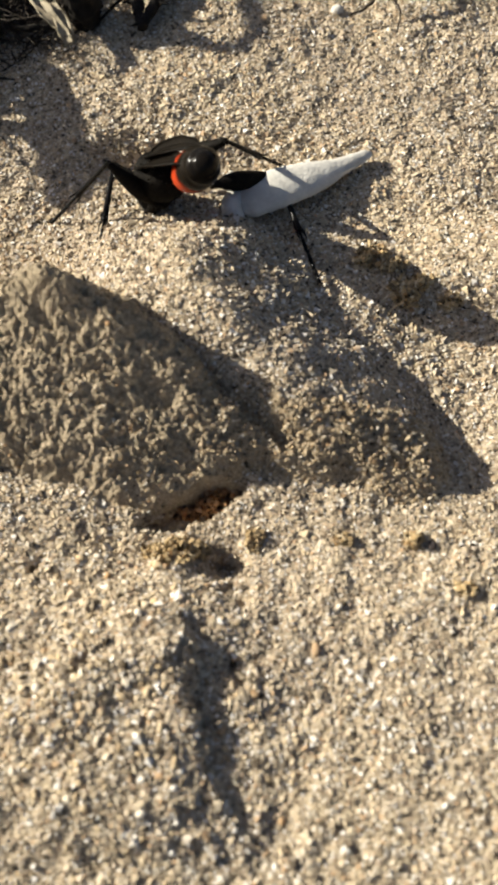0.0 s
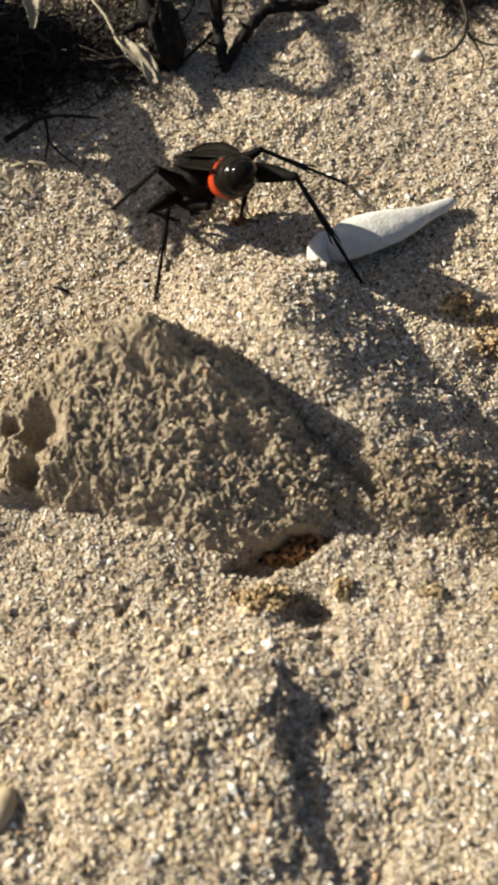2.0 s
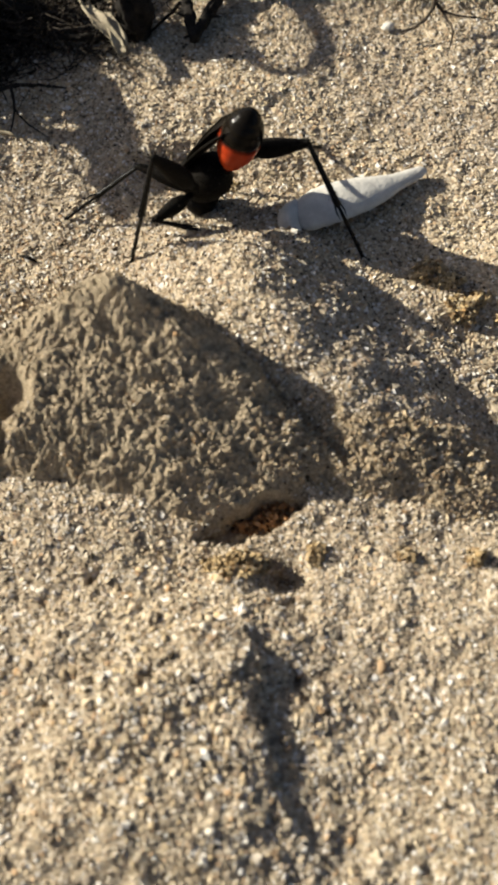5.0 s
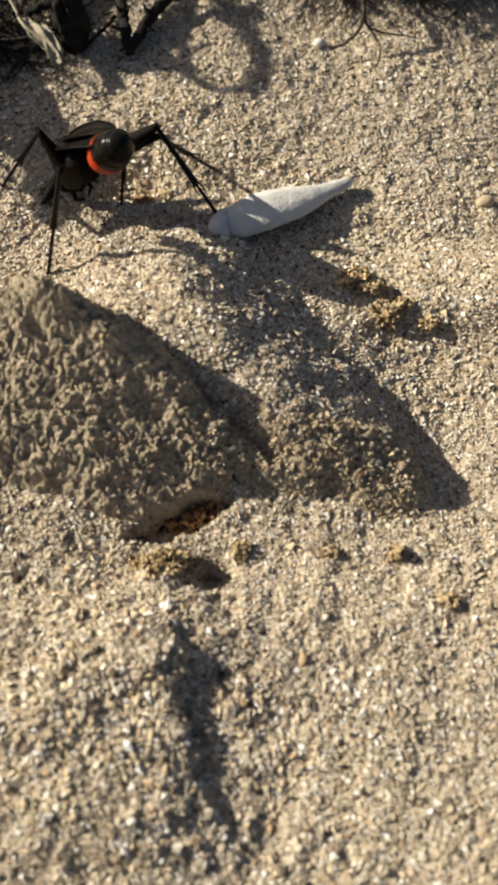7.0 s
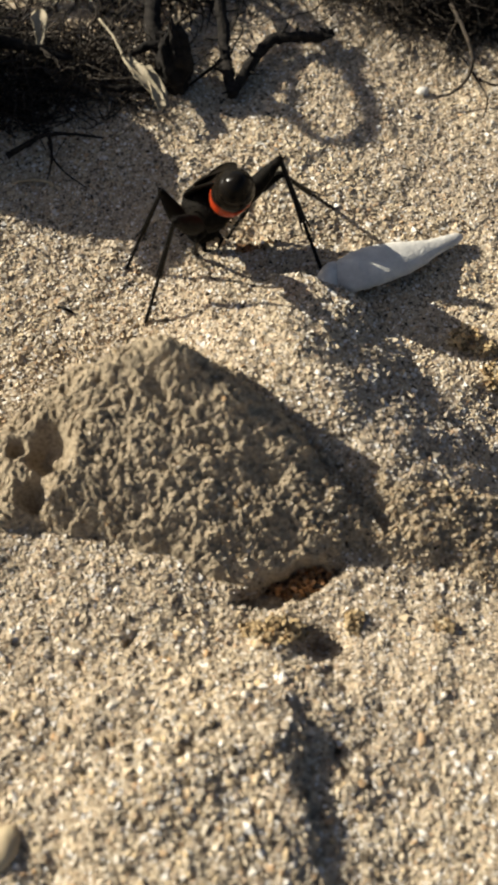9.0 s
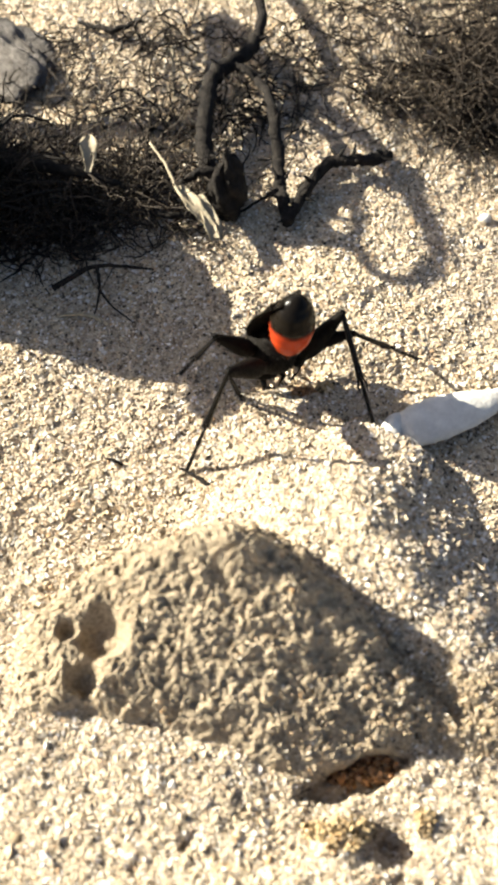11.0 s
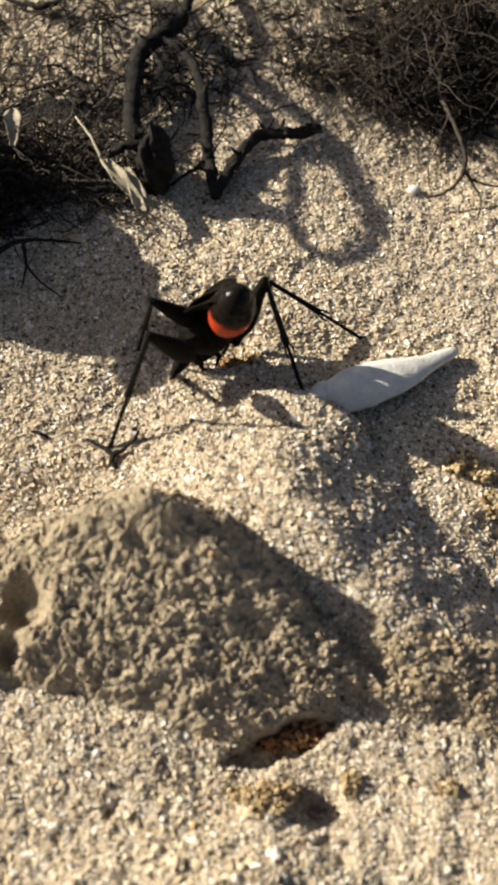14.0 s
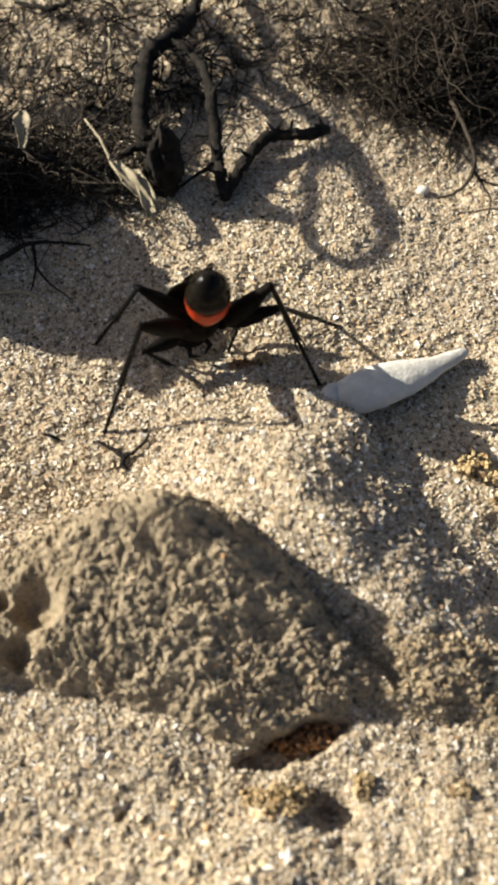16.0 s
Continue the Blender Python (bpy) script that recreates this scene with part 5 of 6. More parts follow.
    walk(LEGS["ml"][1], [(t, pose(0, THIGH["mid"] * U, 0, a, b, c)) for t, a, b, c in [
        (0, -32.0, -0.0, -103.4),
        (0.5, -55.5, -3.8, -107.4),
        (1, -18.8, 12.9, -85.5),
        (1.5, -83.8, 23.1, -77.0),
        (1.75, -47.6, 6.4, -84.7),
        (2, -10.1, -2.4, -100.7),
        (2.5, -22.6, 10.9, -57.3),
        (3, -14.3, -2.6, -96.2),
        (3.5, -4.4, 1.6, -70.9),
        (4.1, -14.3, -2.6, -96.2),
        (4.6, -4.4, 1.6, -70.9),
        (5.2, -25.7, 6.1, -54.6),
        (5.8, 1.0, -7.1, -109.7),
        (6, 0.4, -7.3, -86.7),
        (6.2, -0.5, -7.3, -84.5),
        (6.5, -48.9, 1.2, -66.2),
        (7, -29.6, -26.7, -99.8),
        (7.5, -29.0, -27.4, -101.2),
        (8, -37.1, -34.3, -113.5),
        (8.5, -16.7, -21.5, -85.5),
        (9, -52.8, -41.1, -117.6),
        (9.5, -63.7, -15.7, -100.0),
        (9.7, -39.7, -31.4, -113.4),
        (10.2, -48.6, -38.2, -122.0),
        (10.7, -61.0, -13.9, -103.2),
        (11.2, -33.2, -31.0, -120.2),
        (11.8, -54.3, -24.8, -112.8),
        (12, -55.3, -21.8, -110.6),
        (12.5, -17.5, -23.0, -112.3),
        (13, -31.2, -27.3, -122.9),
        (13.5, -51.3, -17.7, -111.0),
        (14, -34.1, -26.2, -120.9),
        (14.5, -31.6, -27.7, -123.5),
        (15, -15.6, -27.3, -122.6),
        (15.5, -24.8, -15.8, -89.9),
        (16, -45.8, -14.0, -87.2),
    ]])
    walk(LEGS["hr"][0], [(t, pose(0, 0, 0, dip(t)) @ pose(x * U, y * U, z * U, a, b, c)) for t, x, y, z, a, b, c in [
        (0, 0.250, -0.020, -0.260, -28.4, -0.0, -106.6),
        (0.5, 0.130, 0.100, -0.260, -15.5, -7.2, -124.4),
        (1, 0.130, -0.020, -0.140, 12.2, -8.1, -155.5),
        (1.5, 0.250, -0.020, -0.020, 19.0, -2.1, -177.0),
        (2, 0.250, -0.020, -0.020, 16.1, -4.7, -168.8),
        (2.5, 0.250, -0.020, -0.020, 28.1, -0.8, -178.4),
        (3, 0.130, -0.020, -0.020, 20.1, -10.0, -157.9),
        (3.5, 0.250, -0.020, -0.020, 7.3, -7.3, -169.3),
        (4.1, 0.130, -0.020, -0.020, 20.1, -10.0, -157.9),
        (4.6, 0.250, -0.020, -0.020, 7.3, -7.3, -169.3),
        (5.2, 0.250, -0.020, -0.020, 28.1, -3.8, 180.0),
        (5.8, 0.250, -0.020, -0.020, 13.5, -3.4, 178.8),
        (6, 0.130, -0.020, -0.020, 21.3, -5.0, -176.0),
        (6.2, 0.130, -0.020, -0.020, 12.9, -4.6, -177.2),
        (6.5, 0.130, -0.020, -0.020, 49.4, 1.5, 172.6),
        (7, 0.130, 0.100, -0.140, 39.3, -24.2, -161.2),
        (7.5, 0.130, -0.020, -0.140, 61.7, -18.9, -165.9),
        (8, 0.130, 0.100, -0.020, 21.7, -17.6, -167.4),
        (8.5, 0.130, 0.220, -0.260, 59.3, -24.0, -159.4),
        (9, 0.130, 0.100, -0.140, 42.0, -25.8, -157.8),
        (9.5, 0.130, 0.100, -0.140, 36.5, -16.2, -170.4),
        (9.7, 0.130, -0.020, -0.140, 13.0, -14.9, -173.3),
        (10.2, 0.130, 0.100, -0.140, 41.0, -23.5, -155.6),
        (10.7, 0.130, 0.100, -0.140, 36.0, -13.7, -168.5),
        (11.2, 0.130, 0.220, -0.260, 47.9, -27.2, -152.6),
        (11.8, 0.130, 0.220, -0.020, 19.2, -26.3, -154.1),
        (12, 0.130, 0.100, -0.140, 43.8, -26.7, -153.3),
        (12.5, 0.130, 0.100, -0.140, 19.5, -11.3, -179.3),
        (13, 0.130, 0.220, -0.260, 48.3, -28.0, -153.5),
        (13.5, 0.010, -0.020, -0.140, 49.3, -44.1, -136.2),
        (14, 0.130, 0.100, -0.260, 59.1, -19.3, -156.9),
        (14.5, 0.130, 0.100, -0.140, 37.5, -19.8, -156.4),
        (15, 0.250, 0.220, -0.140, 32.3, -11.9, -168.1),
        (15.5, 0.130, -0.020, -0.020, 1.4, -6.5, 174.1),
        (16, 0.130, 0.100, -0.140, 30.4, -15.5, -154.5),
    ]])
    walk(LEGS["hr"][1], [(t, pose(0, THIGH["hind"] * U, 0, a, b, c)) for t, a, b, c in [
        (0, -23.8, -0.0, -97.1),
        (0.5, -6.6, 11.0, -58.2),
        (1, -48.7, 6.3, -67.1),
        (1.5, -90.3, 22.6, -60.9),
        (2, -87.3, 13.4, -61.1),
        (2.5, -81.1, -0.9, -62.5),
        (3, -76.8, 23.2, -57.8),
        (3.5, -86.8, -0.2, -61.2),
        (4.1, -76.8, 23.2, -57.8),
        (4.6, -86.8, -0.2, -61.2),
        (5.2, -84.2, 0.5, -61.2),
        (5.8, -96.1, 2.3, -61.2),
        (6, -101.1, -4.7, -60.1),
        (6.2, -103.2, -3.6, -60.3),
        (6.5, -108.0, -18.3, -56.1),
        (7, -101.2, 2.3, -61.5),
        (7.5, -142.8, -21.0, -47.0),
        (8, -95.5, 16.6, -67.4),
        (8.5, -122.1, -20.4, -55.0),
        (9, -128.7, -16.9, -57.7),
        (9.5, -119.8, -25.0, -51.8),
        (9.7, -104.4, -9.7, -58.2),
        (10.2, -127.0, -16.1, -55.1),
        (10.7, -118.8, -24.9, -49.0),
        (11.2, -126.4, -17.9, -53.8),
        (11.8, -127.2, -4.4, -64.1),
        (12, -159.1, -13.3, -52.1),
        (12.5, -133.0, -22.2, -38.4),
        (13, -128.9, -12.4, -47.2),
        (13.5, -144.0, -8.2, -51.7),
        (14, -136.0, -24.5, -31.7),
        (14.5, -137.5, -12.8, -44.8),
        (15, -120.5, -11.7, -45.7),
        (15.5, -98.6, -21.8, -42.0),
        (16, -132.3, -6.0, -49.6),
    ]])
    walk(LEGS["mr"][0], [(t, pose(0, 0, 0, dip(t)) @ pose(x * U, y * U, z * U, a, b, c)) for t, x, y, z, a, b, c in [
        (0, 0.260, 0.380, -0.150, 21.1, -0.0, -157.5),
        (0.5, 0.020, 0.380, -0.270, 29.4, -12.7, -131.0),
        (1, 0.140, 0.260, -0.150, 21.8, -2.3, -152.5),
        (1.5, 0.140, 0.380, -0.270, 34.4, -8.5, -140.8),
        (2, 0.020, 0.260, -0.150, 15.9, -16.9, -122.7),
        (2.5, 0.140, 0.260, -0.150, 20.2, -5.6, -156.9),
        (3, 0.020, 0.260, -0.270, 28.9, -23.4, -118.3),
        (3.5, 0.140, 0.260, -0.150, 6.6, -10.4, -159.0),
        (4.1, 0.020, 0.260, -0.270, 28.9, -23.4, -118.3),
        (4.6, 0.140, 0.260, -0.150, 6.6, -10.4, -159.0),
        (5.2, 0.140, 0.260, -0.150, 20.5, -10.5, -158.7),
        (5.8, 0.140, 0.380, -0.150, 12.4, -16.4, -138.3),
        (6, 0.020, 0.260, -0.150, 15.5, -20.6, -120.6),
        (6.2, 0.020, 0.380, -0.150, 12.9, -14.3, -146.4),
        (6.5, 0.020, 0.140, -0.150, 0.7, -18.4, -110.8),
        (7, 0.260, 0.140, -0.150, 29.5, -4.7, -159.5),
        (7.5, 0.140, 0.260, -0.150, 25.3, -5.8, -157.3),
        (8, 0.260, 0.140, -0.030, 15.6, 0.7, -174.8),
        (8.5, 0.140, 0.260, -0.270, 39.1, -19.4, -136.9),
        (9, 0.260, 0.260, -0.150, 24.2, -8.5, -155.1),
        (9.5, 0.140, 0.140, -0.030, -14.2, -8.1, -159.5),
        (9.7, 0.140, 0.140, -0.150, -10.2, -5.9, -149.2),
        (10.2, 0.260, 0.260, -0.150, 24.1, -5.3, -153.7),
        (10.7, 0.140, 0.140, -0.030, -14.1, -4.7, -160.3),
        (11.2, 0.140, 0.260, -0.150, 23.6, -7.1, -132.9),
        (11.8, 0.140, 0.260, -0.270, 22.9, -6.1, -135.2),
        (12, 0.020, 0.260, -0.150, 15.8, -14.7, -110.7),
        (12.5, 0.140, 0.260, -0.270, 22.6, 9.2, -172.2),
        (13, 0.140, 0.260, -0.150, 23.7, -8.1, -133.4),
        (13.5, 0.140, 0.260, -0.150, 21.7, -9.0, -131.2),
        (14, 0.140, 0.260, -0.150, 4.7, -17.7, -94.4),
        (14.5, 0.020, 0.260, -0.270, 29.6, -11.4, -115.3),
        (15, 0.140, 0.380, -0.270, 31.5, -0.7, -133.3),
        (15.5, 0.140, 0.140, -0.150, 0.2, 13.4, 179.6),
        (16, 0.140, 0.140, -0.150, 9.1, 9.9, -138.4),
    ]])
    walk(LEGS["mr"][1], [(t, pose(0, THIGH["mid"] * U, 0, a, b, c)) for t, a, b, c in [
        (0, -55.4, -0.0, 102.9),
        (0.5, -77.6, -15.0, 96.4),
        (1, -67.3, -11.7, 97.4),
        (1.5, -72.4, -3.7, 100.4),
        (2, -73.0, -31.8, 91.3),
        (2.5, -50.5, -18.2, 99.3),
        (3, -79.9, -25.5, 95.7),
        (3.5, -34.2, -17.8, 101.0),
        (4.1, -79.9, -25.5, 95.7),
        (4.6, -34.2, -17.8, 101.0),
        (5.2, -45.5, -19.8, 98.5),
        (5.8, -65.1, -25.0, 94.6),
        (6, -74.7, -23.6, 95.2),
        (6.2, -52.6, -20.8, 96.7),
        (6.5, -116.7, -39.2, 94.7),
        (6.75, -84.1, -16.0, 90.0),
        (7, -54.4, 6.0, 98.3),
        (7.5, -53.7, 4.1, 96.9),
        (8, -65.5, 13.0, 102.2),
        (8.5, -38.6, -3.6, 89.3),
        (9, -40.8, 7.1, 102.0),
        (9.5, -45.2, -17.2, 76.5),
        (9.7, -60.0, -21.8, 72.8),
        (10.2, -44.8, 11.6, 97.8),
        (10.7, -47.5, -14.4, 73.4),
        (11.2, -45.8, 2.1, 88.9),
        (11.8, -54.2, 0.3, 87.5),
        (12, -61.6, -19.4, 75.0),
        (12.5, -72.5, 25.8, 93.6),
        (13, -45.3, 8.4, 82.6),
        (13.5, -46.9, 4.7, 79.1),
        (14, -95.2, -26.1, 68.5),
        (14.5, -70.2, -3.3, 71.5),
        (15, -70.9, 5.4, 74.5),
        (15.5, -88.2, 7.9, 75.0),
        (16, -52.6, 12.3, 76.6),
    ]])
    walk(LEGS["fl"][0], [(t, pose(0, 0, 0, 0.5 * dip(t)) @ pose(x * U, y * U, z * U, a, b, c)) for t, x, y, z, a, b, c in [
        (0, 0.010, 0.300, -0.140, -31.3, 0.0, 40.3),
        (0.25, -0.050, 0.360, -0.140, -16.5, 16.1, 75.8),
        (0.5, -0.110, 0.420, -0.140, 6.2, 19.7, 116.2),
        (1, -0.110, 0.420, -0.140, 36.0, 16.9, 123.9),
        (1.5, -0.110, 0.420, -0.140, 14.1, 23.9, 108.1),
        (2, -0.110, 0.420, -0.140, 14.2, 23.9, 108.1),
        (2.5, -0.230, 0.300, -0.020, 31.8, 20.4, 117.0),
        (3, -0.110, 0.420, -0.140, 10.8, 22.4, 111.4),
        (3.25, -0.110, 0.420, -0.200, -15.1, 20.5, 61.7),
        (3.5, -0.110, 0.420, -0.260, -30.6, 1.7, 18.6),
        (3.8, -0.110, 0.420, -0.200, -15.1, 20.5, 61.7),
        (4.1, -0.110, 0.420, -0.140, 10.8, 22.4, 111.4),
        (4.35, -0.110, 0.420, -0.200, -15.1, 20.5, 61.7),
        (4.6, -0.110, 0.420, -0.260, -30.6, 1.7, 18.6),
        (4.9, -0.170, 0.360, -0.140, -0.7, 14.5, 62.3),
        (5.2, -0.230, 0.300, -0.020, 29.7, 2.6, 106.3),
        (5.8, -0.110, 0.420, -0.140, 19.5, 8.4, 93.7),
        (6, -0.110, 0.420, -0.140, 27.1, -7.6, 129.5),
        (6.2, -0.110, 0.420, -0.140, 6.1, -2.8, 113.4),
        (6.5, -0.110, 0.420, -0.140, 5.4, -2.9, 114.6),
        (7, -0.110, 0.420, -0.140, 4.6, -3.0, 115.9),
        (7.5, -0.110, 0.420, -0.140, 5.2, -3.0, 114.9),
        (8, -0.110, 0.420, -0.140, 4.6, -3.0, 115.9),
        (8.5, -0.110, 0.420, -0.140, 5.4, -2.9, 114.5),
        (9, 0.010, 0.420, -0.140, -0.5, -3.8, 135.7),
        (9.5, -0.110, 0.420, -0.140, 32.3, -8.6, 152.5),
        (9.7, -0.110, 0.420, -0.140, 5.5, 3.8, 117.3),
        (10.2, 0.010, 0.420, -0.140, -0.5, 3.0, 135.6),
        (10.7, -0.110, 0.420, -0.140, 31.9, -2.8, 156.1),
        (11.2, -0.110, 0.420, -0.140, 13.2, 18.1, 108.5),
        (11.8, -0.110, 0.420, -0.140, 8.2, 15.9, 120.6),
        (12, -0.110, 0.420, -0.140, 6.8, 16.3, 117.6),
        (12.5, -0.230, 0.300, -0.020, 31.7, 12.8, 128.0),
        (13, -0.110, 0.420, -0.140, 13.4, 20.4, 109.1),
        (13.5, -0.110, 0.300, -0.020, 14.5, 13.5, 137.3),
        (14, -0.110, 0.420, -0.140, 2.2, 15.9, 120.9),
        (14.5, -0.230, 0.540, -0.020, 14.7, 10.1, 158.9),
        (15, -0.110, 0.420, -0.140, 8.8, 19.9, 113.1),
        (15.5, -0.110, 0.420, -0.140, 13.5, 19.3, 116.3),
        (16, -0.110, 0.420, -0.140, 12.2, 20.0, 113.0),
    ]])
    walk(LEGS["fl"][1], [(t, pose(0, THIGH["front"] * U, 0, a, b, c)) for t, a, b, c in [
        (0, -6.7, -0.0, 112.8),
        (0.25, -25.1, 12.6, 155.2),
        (0.5, -30.8, 34.1, -162.8),
        (1, -39.6, 32.9, -164.9),
        (1.5, -28.3, 35.5, -160.2),
        (2, -28.3, 35.5, -160.2),
        (2.5, -41.6, 30.9, -168.0),
        (3, -29.1, 35.1, -161.1),
        (3.25, -23.3, 18.7, 163.1),
        (3.5, -9.3, 8.4, 127.9),
        (3.8, -23.3, 18.7, 163.1),
        (4.1, -29.1, 35.1, -161.1),
        (4.35, -23.3, 18.7, 163.1),
        (4.6, -9.3, 8.4, 127.9),
        (4.9, -33.5, 16.2, 148.0),
        (5.2, -55.4, 31.1, 164.5),
        (5.8, -45.8, 41.5, 175.0),
        (6, -26.9, 43.1, 178.0),
        (6.2, -48.7, 37.7, 168.9),
        (6.5, -48.7, 37.7, 168.9),
        (7, -48.8, 37.6, 168.8),
        (7.5, -48.8, 37.7, 168.9),
        (8, -48.8, 37.6, 168.8),
        (8.5, -48.7, 37.7, 168.9),
        (9, -53.3, 40.4, 171.7),
        (9.5, -52.1, 37.2, 168.6),
        (9.7, -46.1, 41.1, 173.0),
        (10.2, -50.6, 44.1, 176.5),
        (10.7, -50.3, 40.8, 172.9),
        (11.2, -40.3, 47.7, -177.6),
        (11.8, -39.1, 46.9, -179.1),
        (12, -40.7, 47.0, -178.8),
        (12.5, -37.2, 52.5, -168.3),
        (13, -38.9, 48.8, -175.9),
        (13.5, -42.6, 47.3, -178.4),
        (14, -42.2, 46.7, -179.4),
        (14.5, -28.4, 44.0, 175.2),
        (15, -39.3, 48.3, -175.7),
        (15.5, -36.3, 48.0, -176.2),
        (16, -37.7, 48.3, -175.5),
    ]])
    walk(LEGS["fr"][0], [(t, pose(0, 0, 0, 0.5 * dip(t)) @ pose(x * U, y * U, z * U, a, b, c)) for t, x, y, z, a, b, c in [
        (0, 0.110, 0.420, -0.140, 8.0, -0.0, -110.5),
        (0.5, 0.110, 0.420, -0.140, 7.4, 0.1, -111.5),
        (1, 0.110, 0.420, -0.140, -11.7, -0.0, -116.3),
        (1.5, 0.110, 0.420, -0.140, 0.4, -0.7, -123.0),
        (2, 0.110, 0.420, -0.140, -17.5, 0.4, -115.4),
        (2.5, 0.110, 0.420, -0.140, 0.5, -0.7, -122.9),
        (3, 0.110, 0.420, -0.140, 0.6, -0.7, -122.7),
        (3.5, 0.110, 0.420, -0.140, 0.8, -0.7, -122.3),
        (4.1, 0.110, 0.420, -0.140, 0.6, -0.7, -122.7),
        (4.6, 0.110, 0.420, -0.140, 0.8, -0.7, -122.3),
        (5.2, 0.110, 0.420, -0.140, 0.5, -0.7, -122.9),
        (5.8, 0.110, 0.420, -0.140, 0.9, -0.7, -122.2),
        (6, 0.110, 0.420, -0.140, 1.0, -0.7, -122.0),
        (6.2, 0.110, 0.420, -0.140, 1.4, -0.7, -121.4),
        (6.5, 0.110, 0.420, -0.140, 0.7, -0.7, -122.5),
        (7, 0.110, 0.420, -0.140, -6.1, -0.6, -120.5),
        (7.5, 0.110, 0.420, -0.140, 0.5, -0.7, -122.9),
        (8, 0.110, 0.420, -0.140, -0.1, -0.7, -123.8),
        (8.5, 0.110, 0.420, -0.140, 0.7, -0.7, -122.5),
        (9, 0.110, 0.420, -0.140, 1.3, -0.7, -121.6),
        (9.5, 0.110, 0.420, -0.140, 1.9, -0.8, -120.7),
        (9.7, 0.110, 0.420, -0.140, 3.9, -0.8, -119.5),
        (10.2, 0.110, 0.420, -0.140, 1.3, -0.7, -121.6),
        (10.7, 0.110, 0.420, -0.140, 1.9, -0.7, -120.7),
        (11.2, 0.110, 0.420, -0.140, 7.9, -1.5, -112.4),
        (11.8, 0.110, 0.420, -0.140, 6.3, -0.4, -121.0),
        (12, 0.110, 0.300, -0.140, -6.3, -0.4, -169.0),
        (12.25, 0.110, 0.360, -0.140, -54.9, 0.1, -168.1),
        (12.5, 0.110, 0.420, -0.140, -103.5, 1.1, -167.9),
        (12.75, 0.110, 0.420, -0.140, -74.0, 44.9, -166.9),
        (13, 0.110, 0.420, -0.140, 22.2, 68.7, -91.4),
        (13.5, 0.110, 0.420, -0.140, 23.0, 68.7, -91.3),
        (14, 0.110, 0.420, -0.140, 19.3, 69.1, -94.5),
        (14.5, 0.110, 0.420, -0.140, 19.7, 69.2, -94.7),
        (15, 0.110, 0.420, -0.140, 19.2, 69.2, -94.7),
        (15.5, 0.110, 0.420, -0.140, 30.7, 67.6, -85.6),
        (16, 0.110, 0.420, -0.140, 16.7, 68.8, -93.1),
    ]])
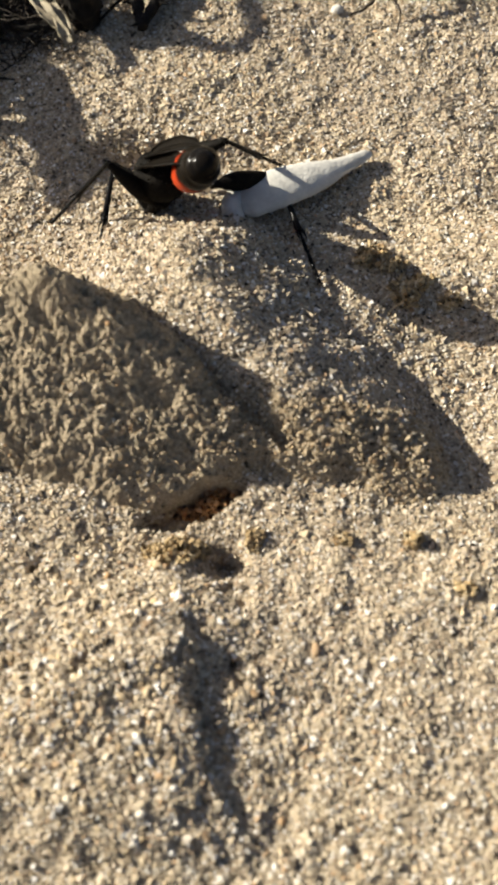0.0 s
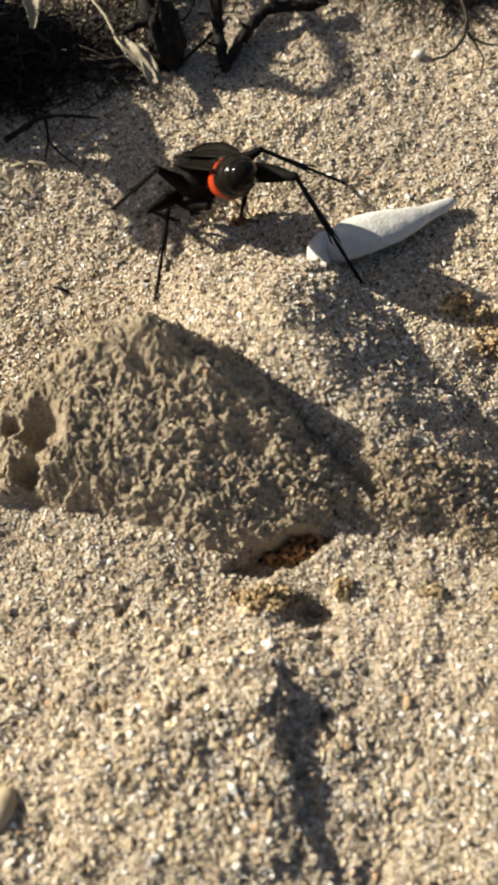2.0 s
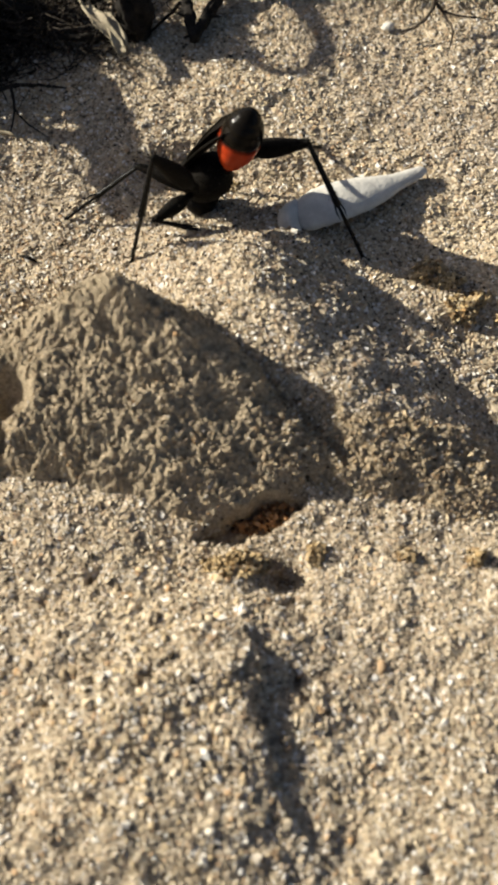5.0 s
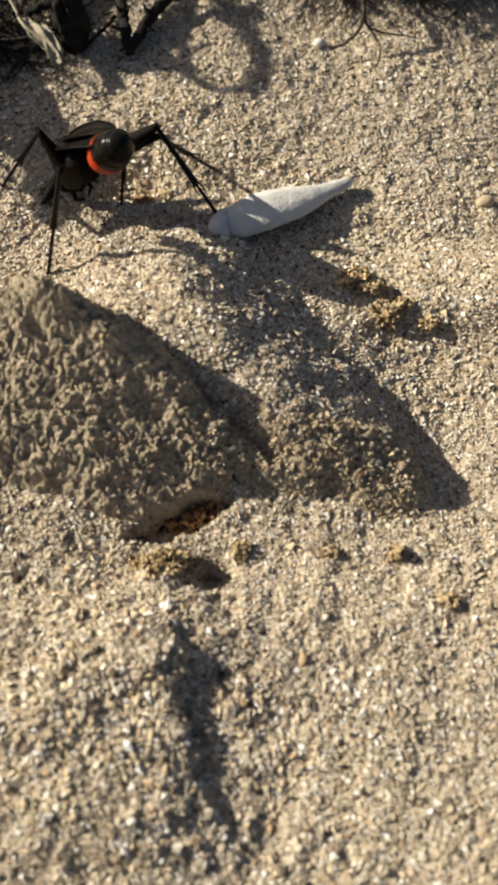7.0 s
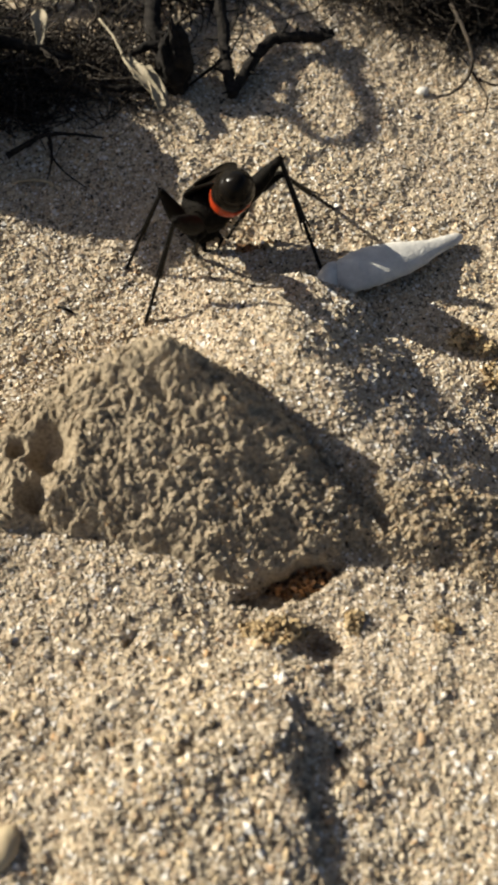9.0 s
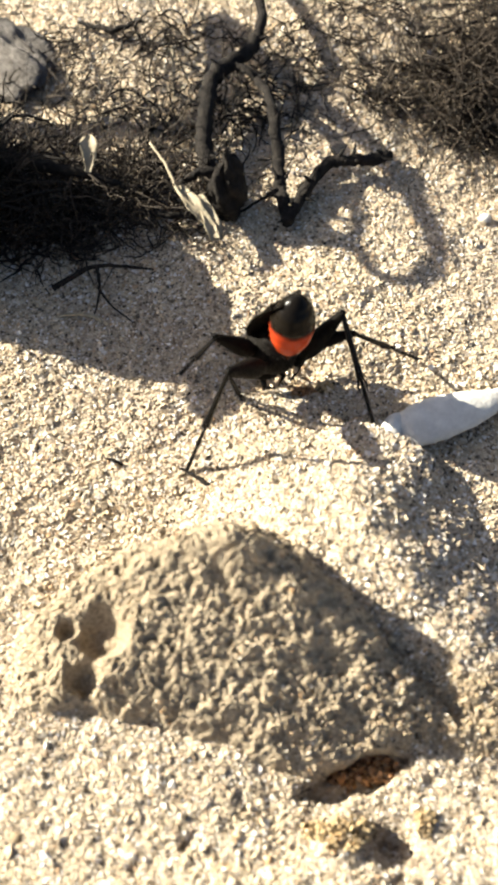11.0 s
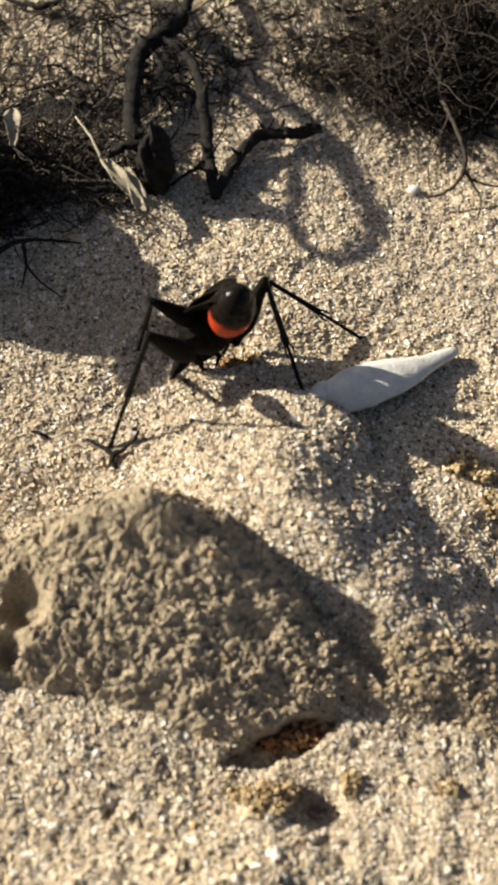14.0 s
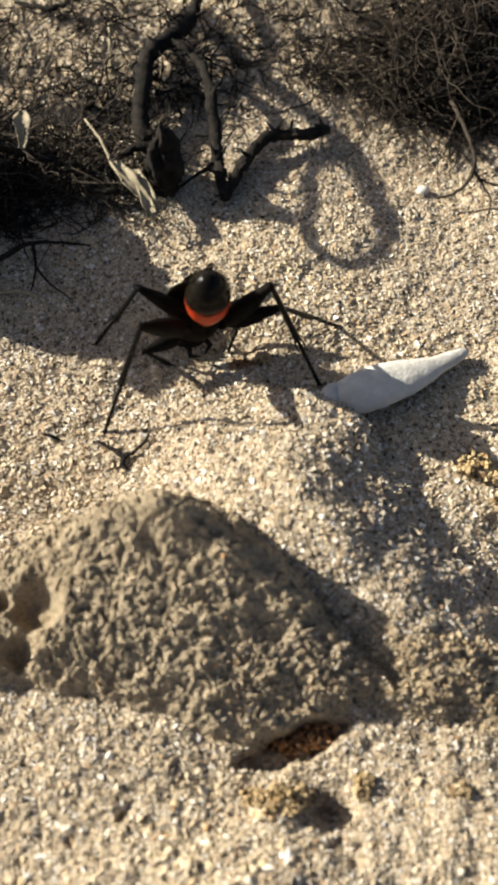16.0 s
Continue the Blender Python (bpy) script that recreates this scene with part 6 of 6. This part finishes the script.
    walk(LEGS["fr"][1], [(t, pose(0, THIGH["front"] * U, 0, a, b, c)) for t, a, b, c in [
        (0, -35.3, -0.0, 154.4),
        (0.5, -35.4, 0.0, 154.4),
        (0.75, -54.8, 22.7, 177.0),
        (1, -67.2, 50.6, -164.2),
        (1.25, -54.8, 22.6, 176.9),
        (1.5, -35.2, -0.1, 154.2),
        (2, -78.6, 3.7, 156.7),
        (2.5, -35.2, -0.1, 154.2),
        (3, -35.2, -0.1, 154.2),
        (3.5, -35.1, -0.1, 154.2),
        (4.1, -35.2, -0.1, 154.2),
        (4.6, -35.1, -0.1, 154.2),
        (5.2, -35.2, -0.1, 154.2),
        (5.8, -35.1, -0.1, 154.2),
        (6, -35.1, -0.1, 154.2),
        (6.2, -35.1, -0.1, 154.1),
        (6.5, -35.2, -0.1, 154.2),
        (7, -69.8, 20.7, 170.2),
        (7.5, -35.2, -0.1, 154.2),
        (8, -35.2, -0.1, 154.2),
        (8.5, -35.1, -0.1, 154.2),
        (9, -35.1, -0.1, 154.1),
        (9.5, -35.1, -0.2, 154.1),
        (9.7, -34.3, 0.1, 154.5),
        (10.2, -35.1, -0.1, 154.1),
        (10.7, -35.1, -0.2, 154.1),
        (11.2, -34.2, -0.2, 154.0),
        (11.8, -32.9, 0.9, 155.7),
        (12, -53.1, -2.9, 151.6),
        (12.25, -42.9, 41.7, -168.5),
        (12.5, 25.3, 53.6, -78.8),
        (13, -42.4, 39.0, 179.5),
        (13.5, -41.9, 39.1, 179.6),
        (14, -42.9, 39.1, 179.6),
        (14.5, -42.5, 39.1, 179.6),
        (15, -42.9, 39.1, 179.6),
        (15.5, -39.4, 39.2, 179.8),
        (16, -53.2, 37.6, 177.8),
    ]])
    # each puff lies in the burrow, is kicked towards the heap, and stays there
    for spray, (time, (x, y)) in zip(SPRAYS, KICKS):
        a, b = x + 0.30, y - 0.55
        g = float(ground_height(np.array([a]), np.array([b]))[0]) - 0.95
        walk(spray, [(0, pose(-2.0 * U, -0.05 * U, -0.55 * U)), (time - 0.16, pose(-2.0 * U, -0.05 * U, -0.50 * U)), (time - 0.07, pose((x - 0.15) * U, (y + 0.12) * U, 0.16 * U, 0, 0, 10)),
                     (time + 0.03, pose(x * U, y * U, 0.40 * U, 0, 0, 20)), (time + 0.13, pose((x + 0.12) * U, (y - 0.22) * U, 0.34 * U, 0, 0, 25)), (time + 0.3, pose(a * U, b * U, g * U, 0, 0, 30)),
                     (16, pose(a * U, b * U, g * U, 0, 0, 30))])
    # the mound grows as sand is thrown on it
    walk(MOUND, [(t, pose(-1.30 * U, -0.95 * U, z * U, 0, 0, -12)) for t, z in ((0, -0.12), (3.5, -0.08), (6, 0.0), (9.5, 0.08), (12, 0.13), (16, 0.15))])
    # the added unseen clump sways over, so that its shade spreads on the sand
    walk(SHADE_CLUMP, [(t, pose(-5.5 * U, y * U, z * U, a, 0, 0)) for t, y, z, a in ((0, 2.25, -0.25, -9), (3.5, 2.15, -0.25, -8), (6.5, 2.05, -0.22, -7), (7.6, 1.70, -0.1, -4), (8.4, 1.52, 0, 0), (12, 1.50, 0, 0), (16, 1.50, 0, 1))])
    # a hind foot drags the curled twig aside
    walk(CURLED_TWIG, [(t, pose(d * U, -0.5 * d * 0.1 * U, 0)) for t, d in ((0, 0.30), (9.0, 0.30), (9.7, 0.28), (11.8, 0.10), (12.6, 0.04), (13.5, 0), (16, 0))])
    # the unseen stalk leans in the wind, so its loop shadow drifts
    x, y, z = (float(v) * U for v in STALK_FOOT)
    walk(STALK, [(t, pose(x, y, z, a, b, 0)) for t, a, b in ((0, -7.6, -7.0), (1.5, -7.4, -6.5), (5, -5.2, -4.6), (9, -3.0, -2.7), (12.5, -1.4, -1.2), (16, 0, 0))])


motions()
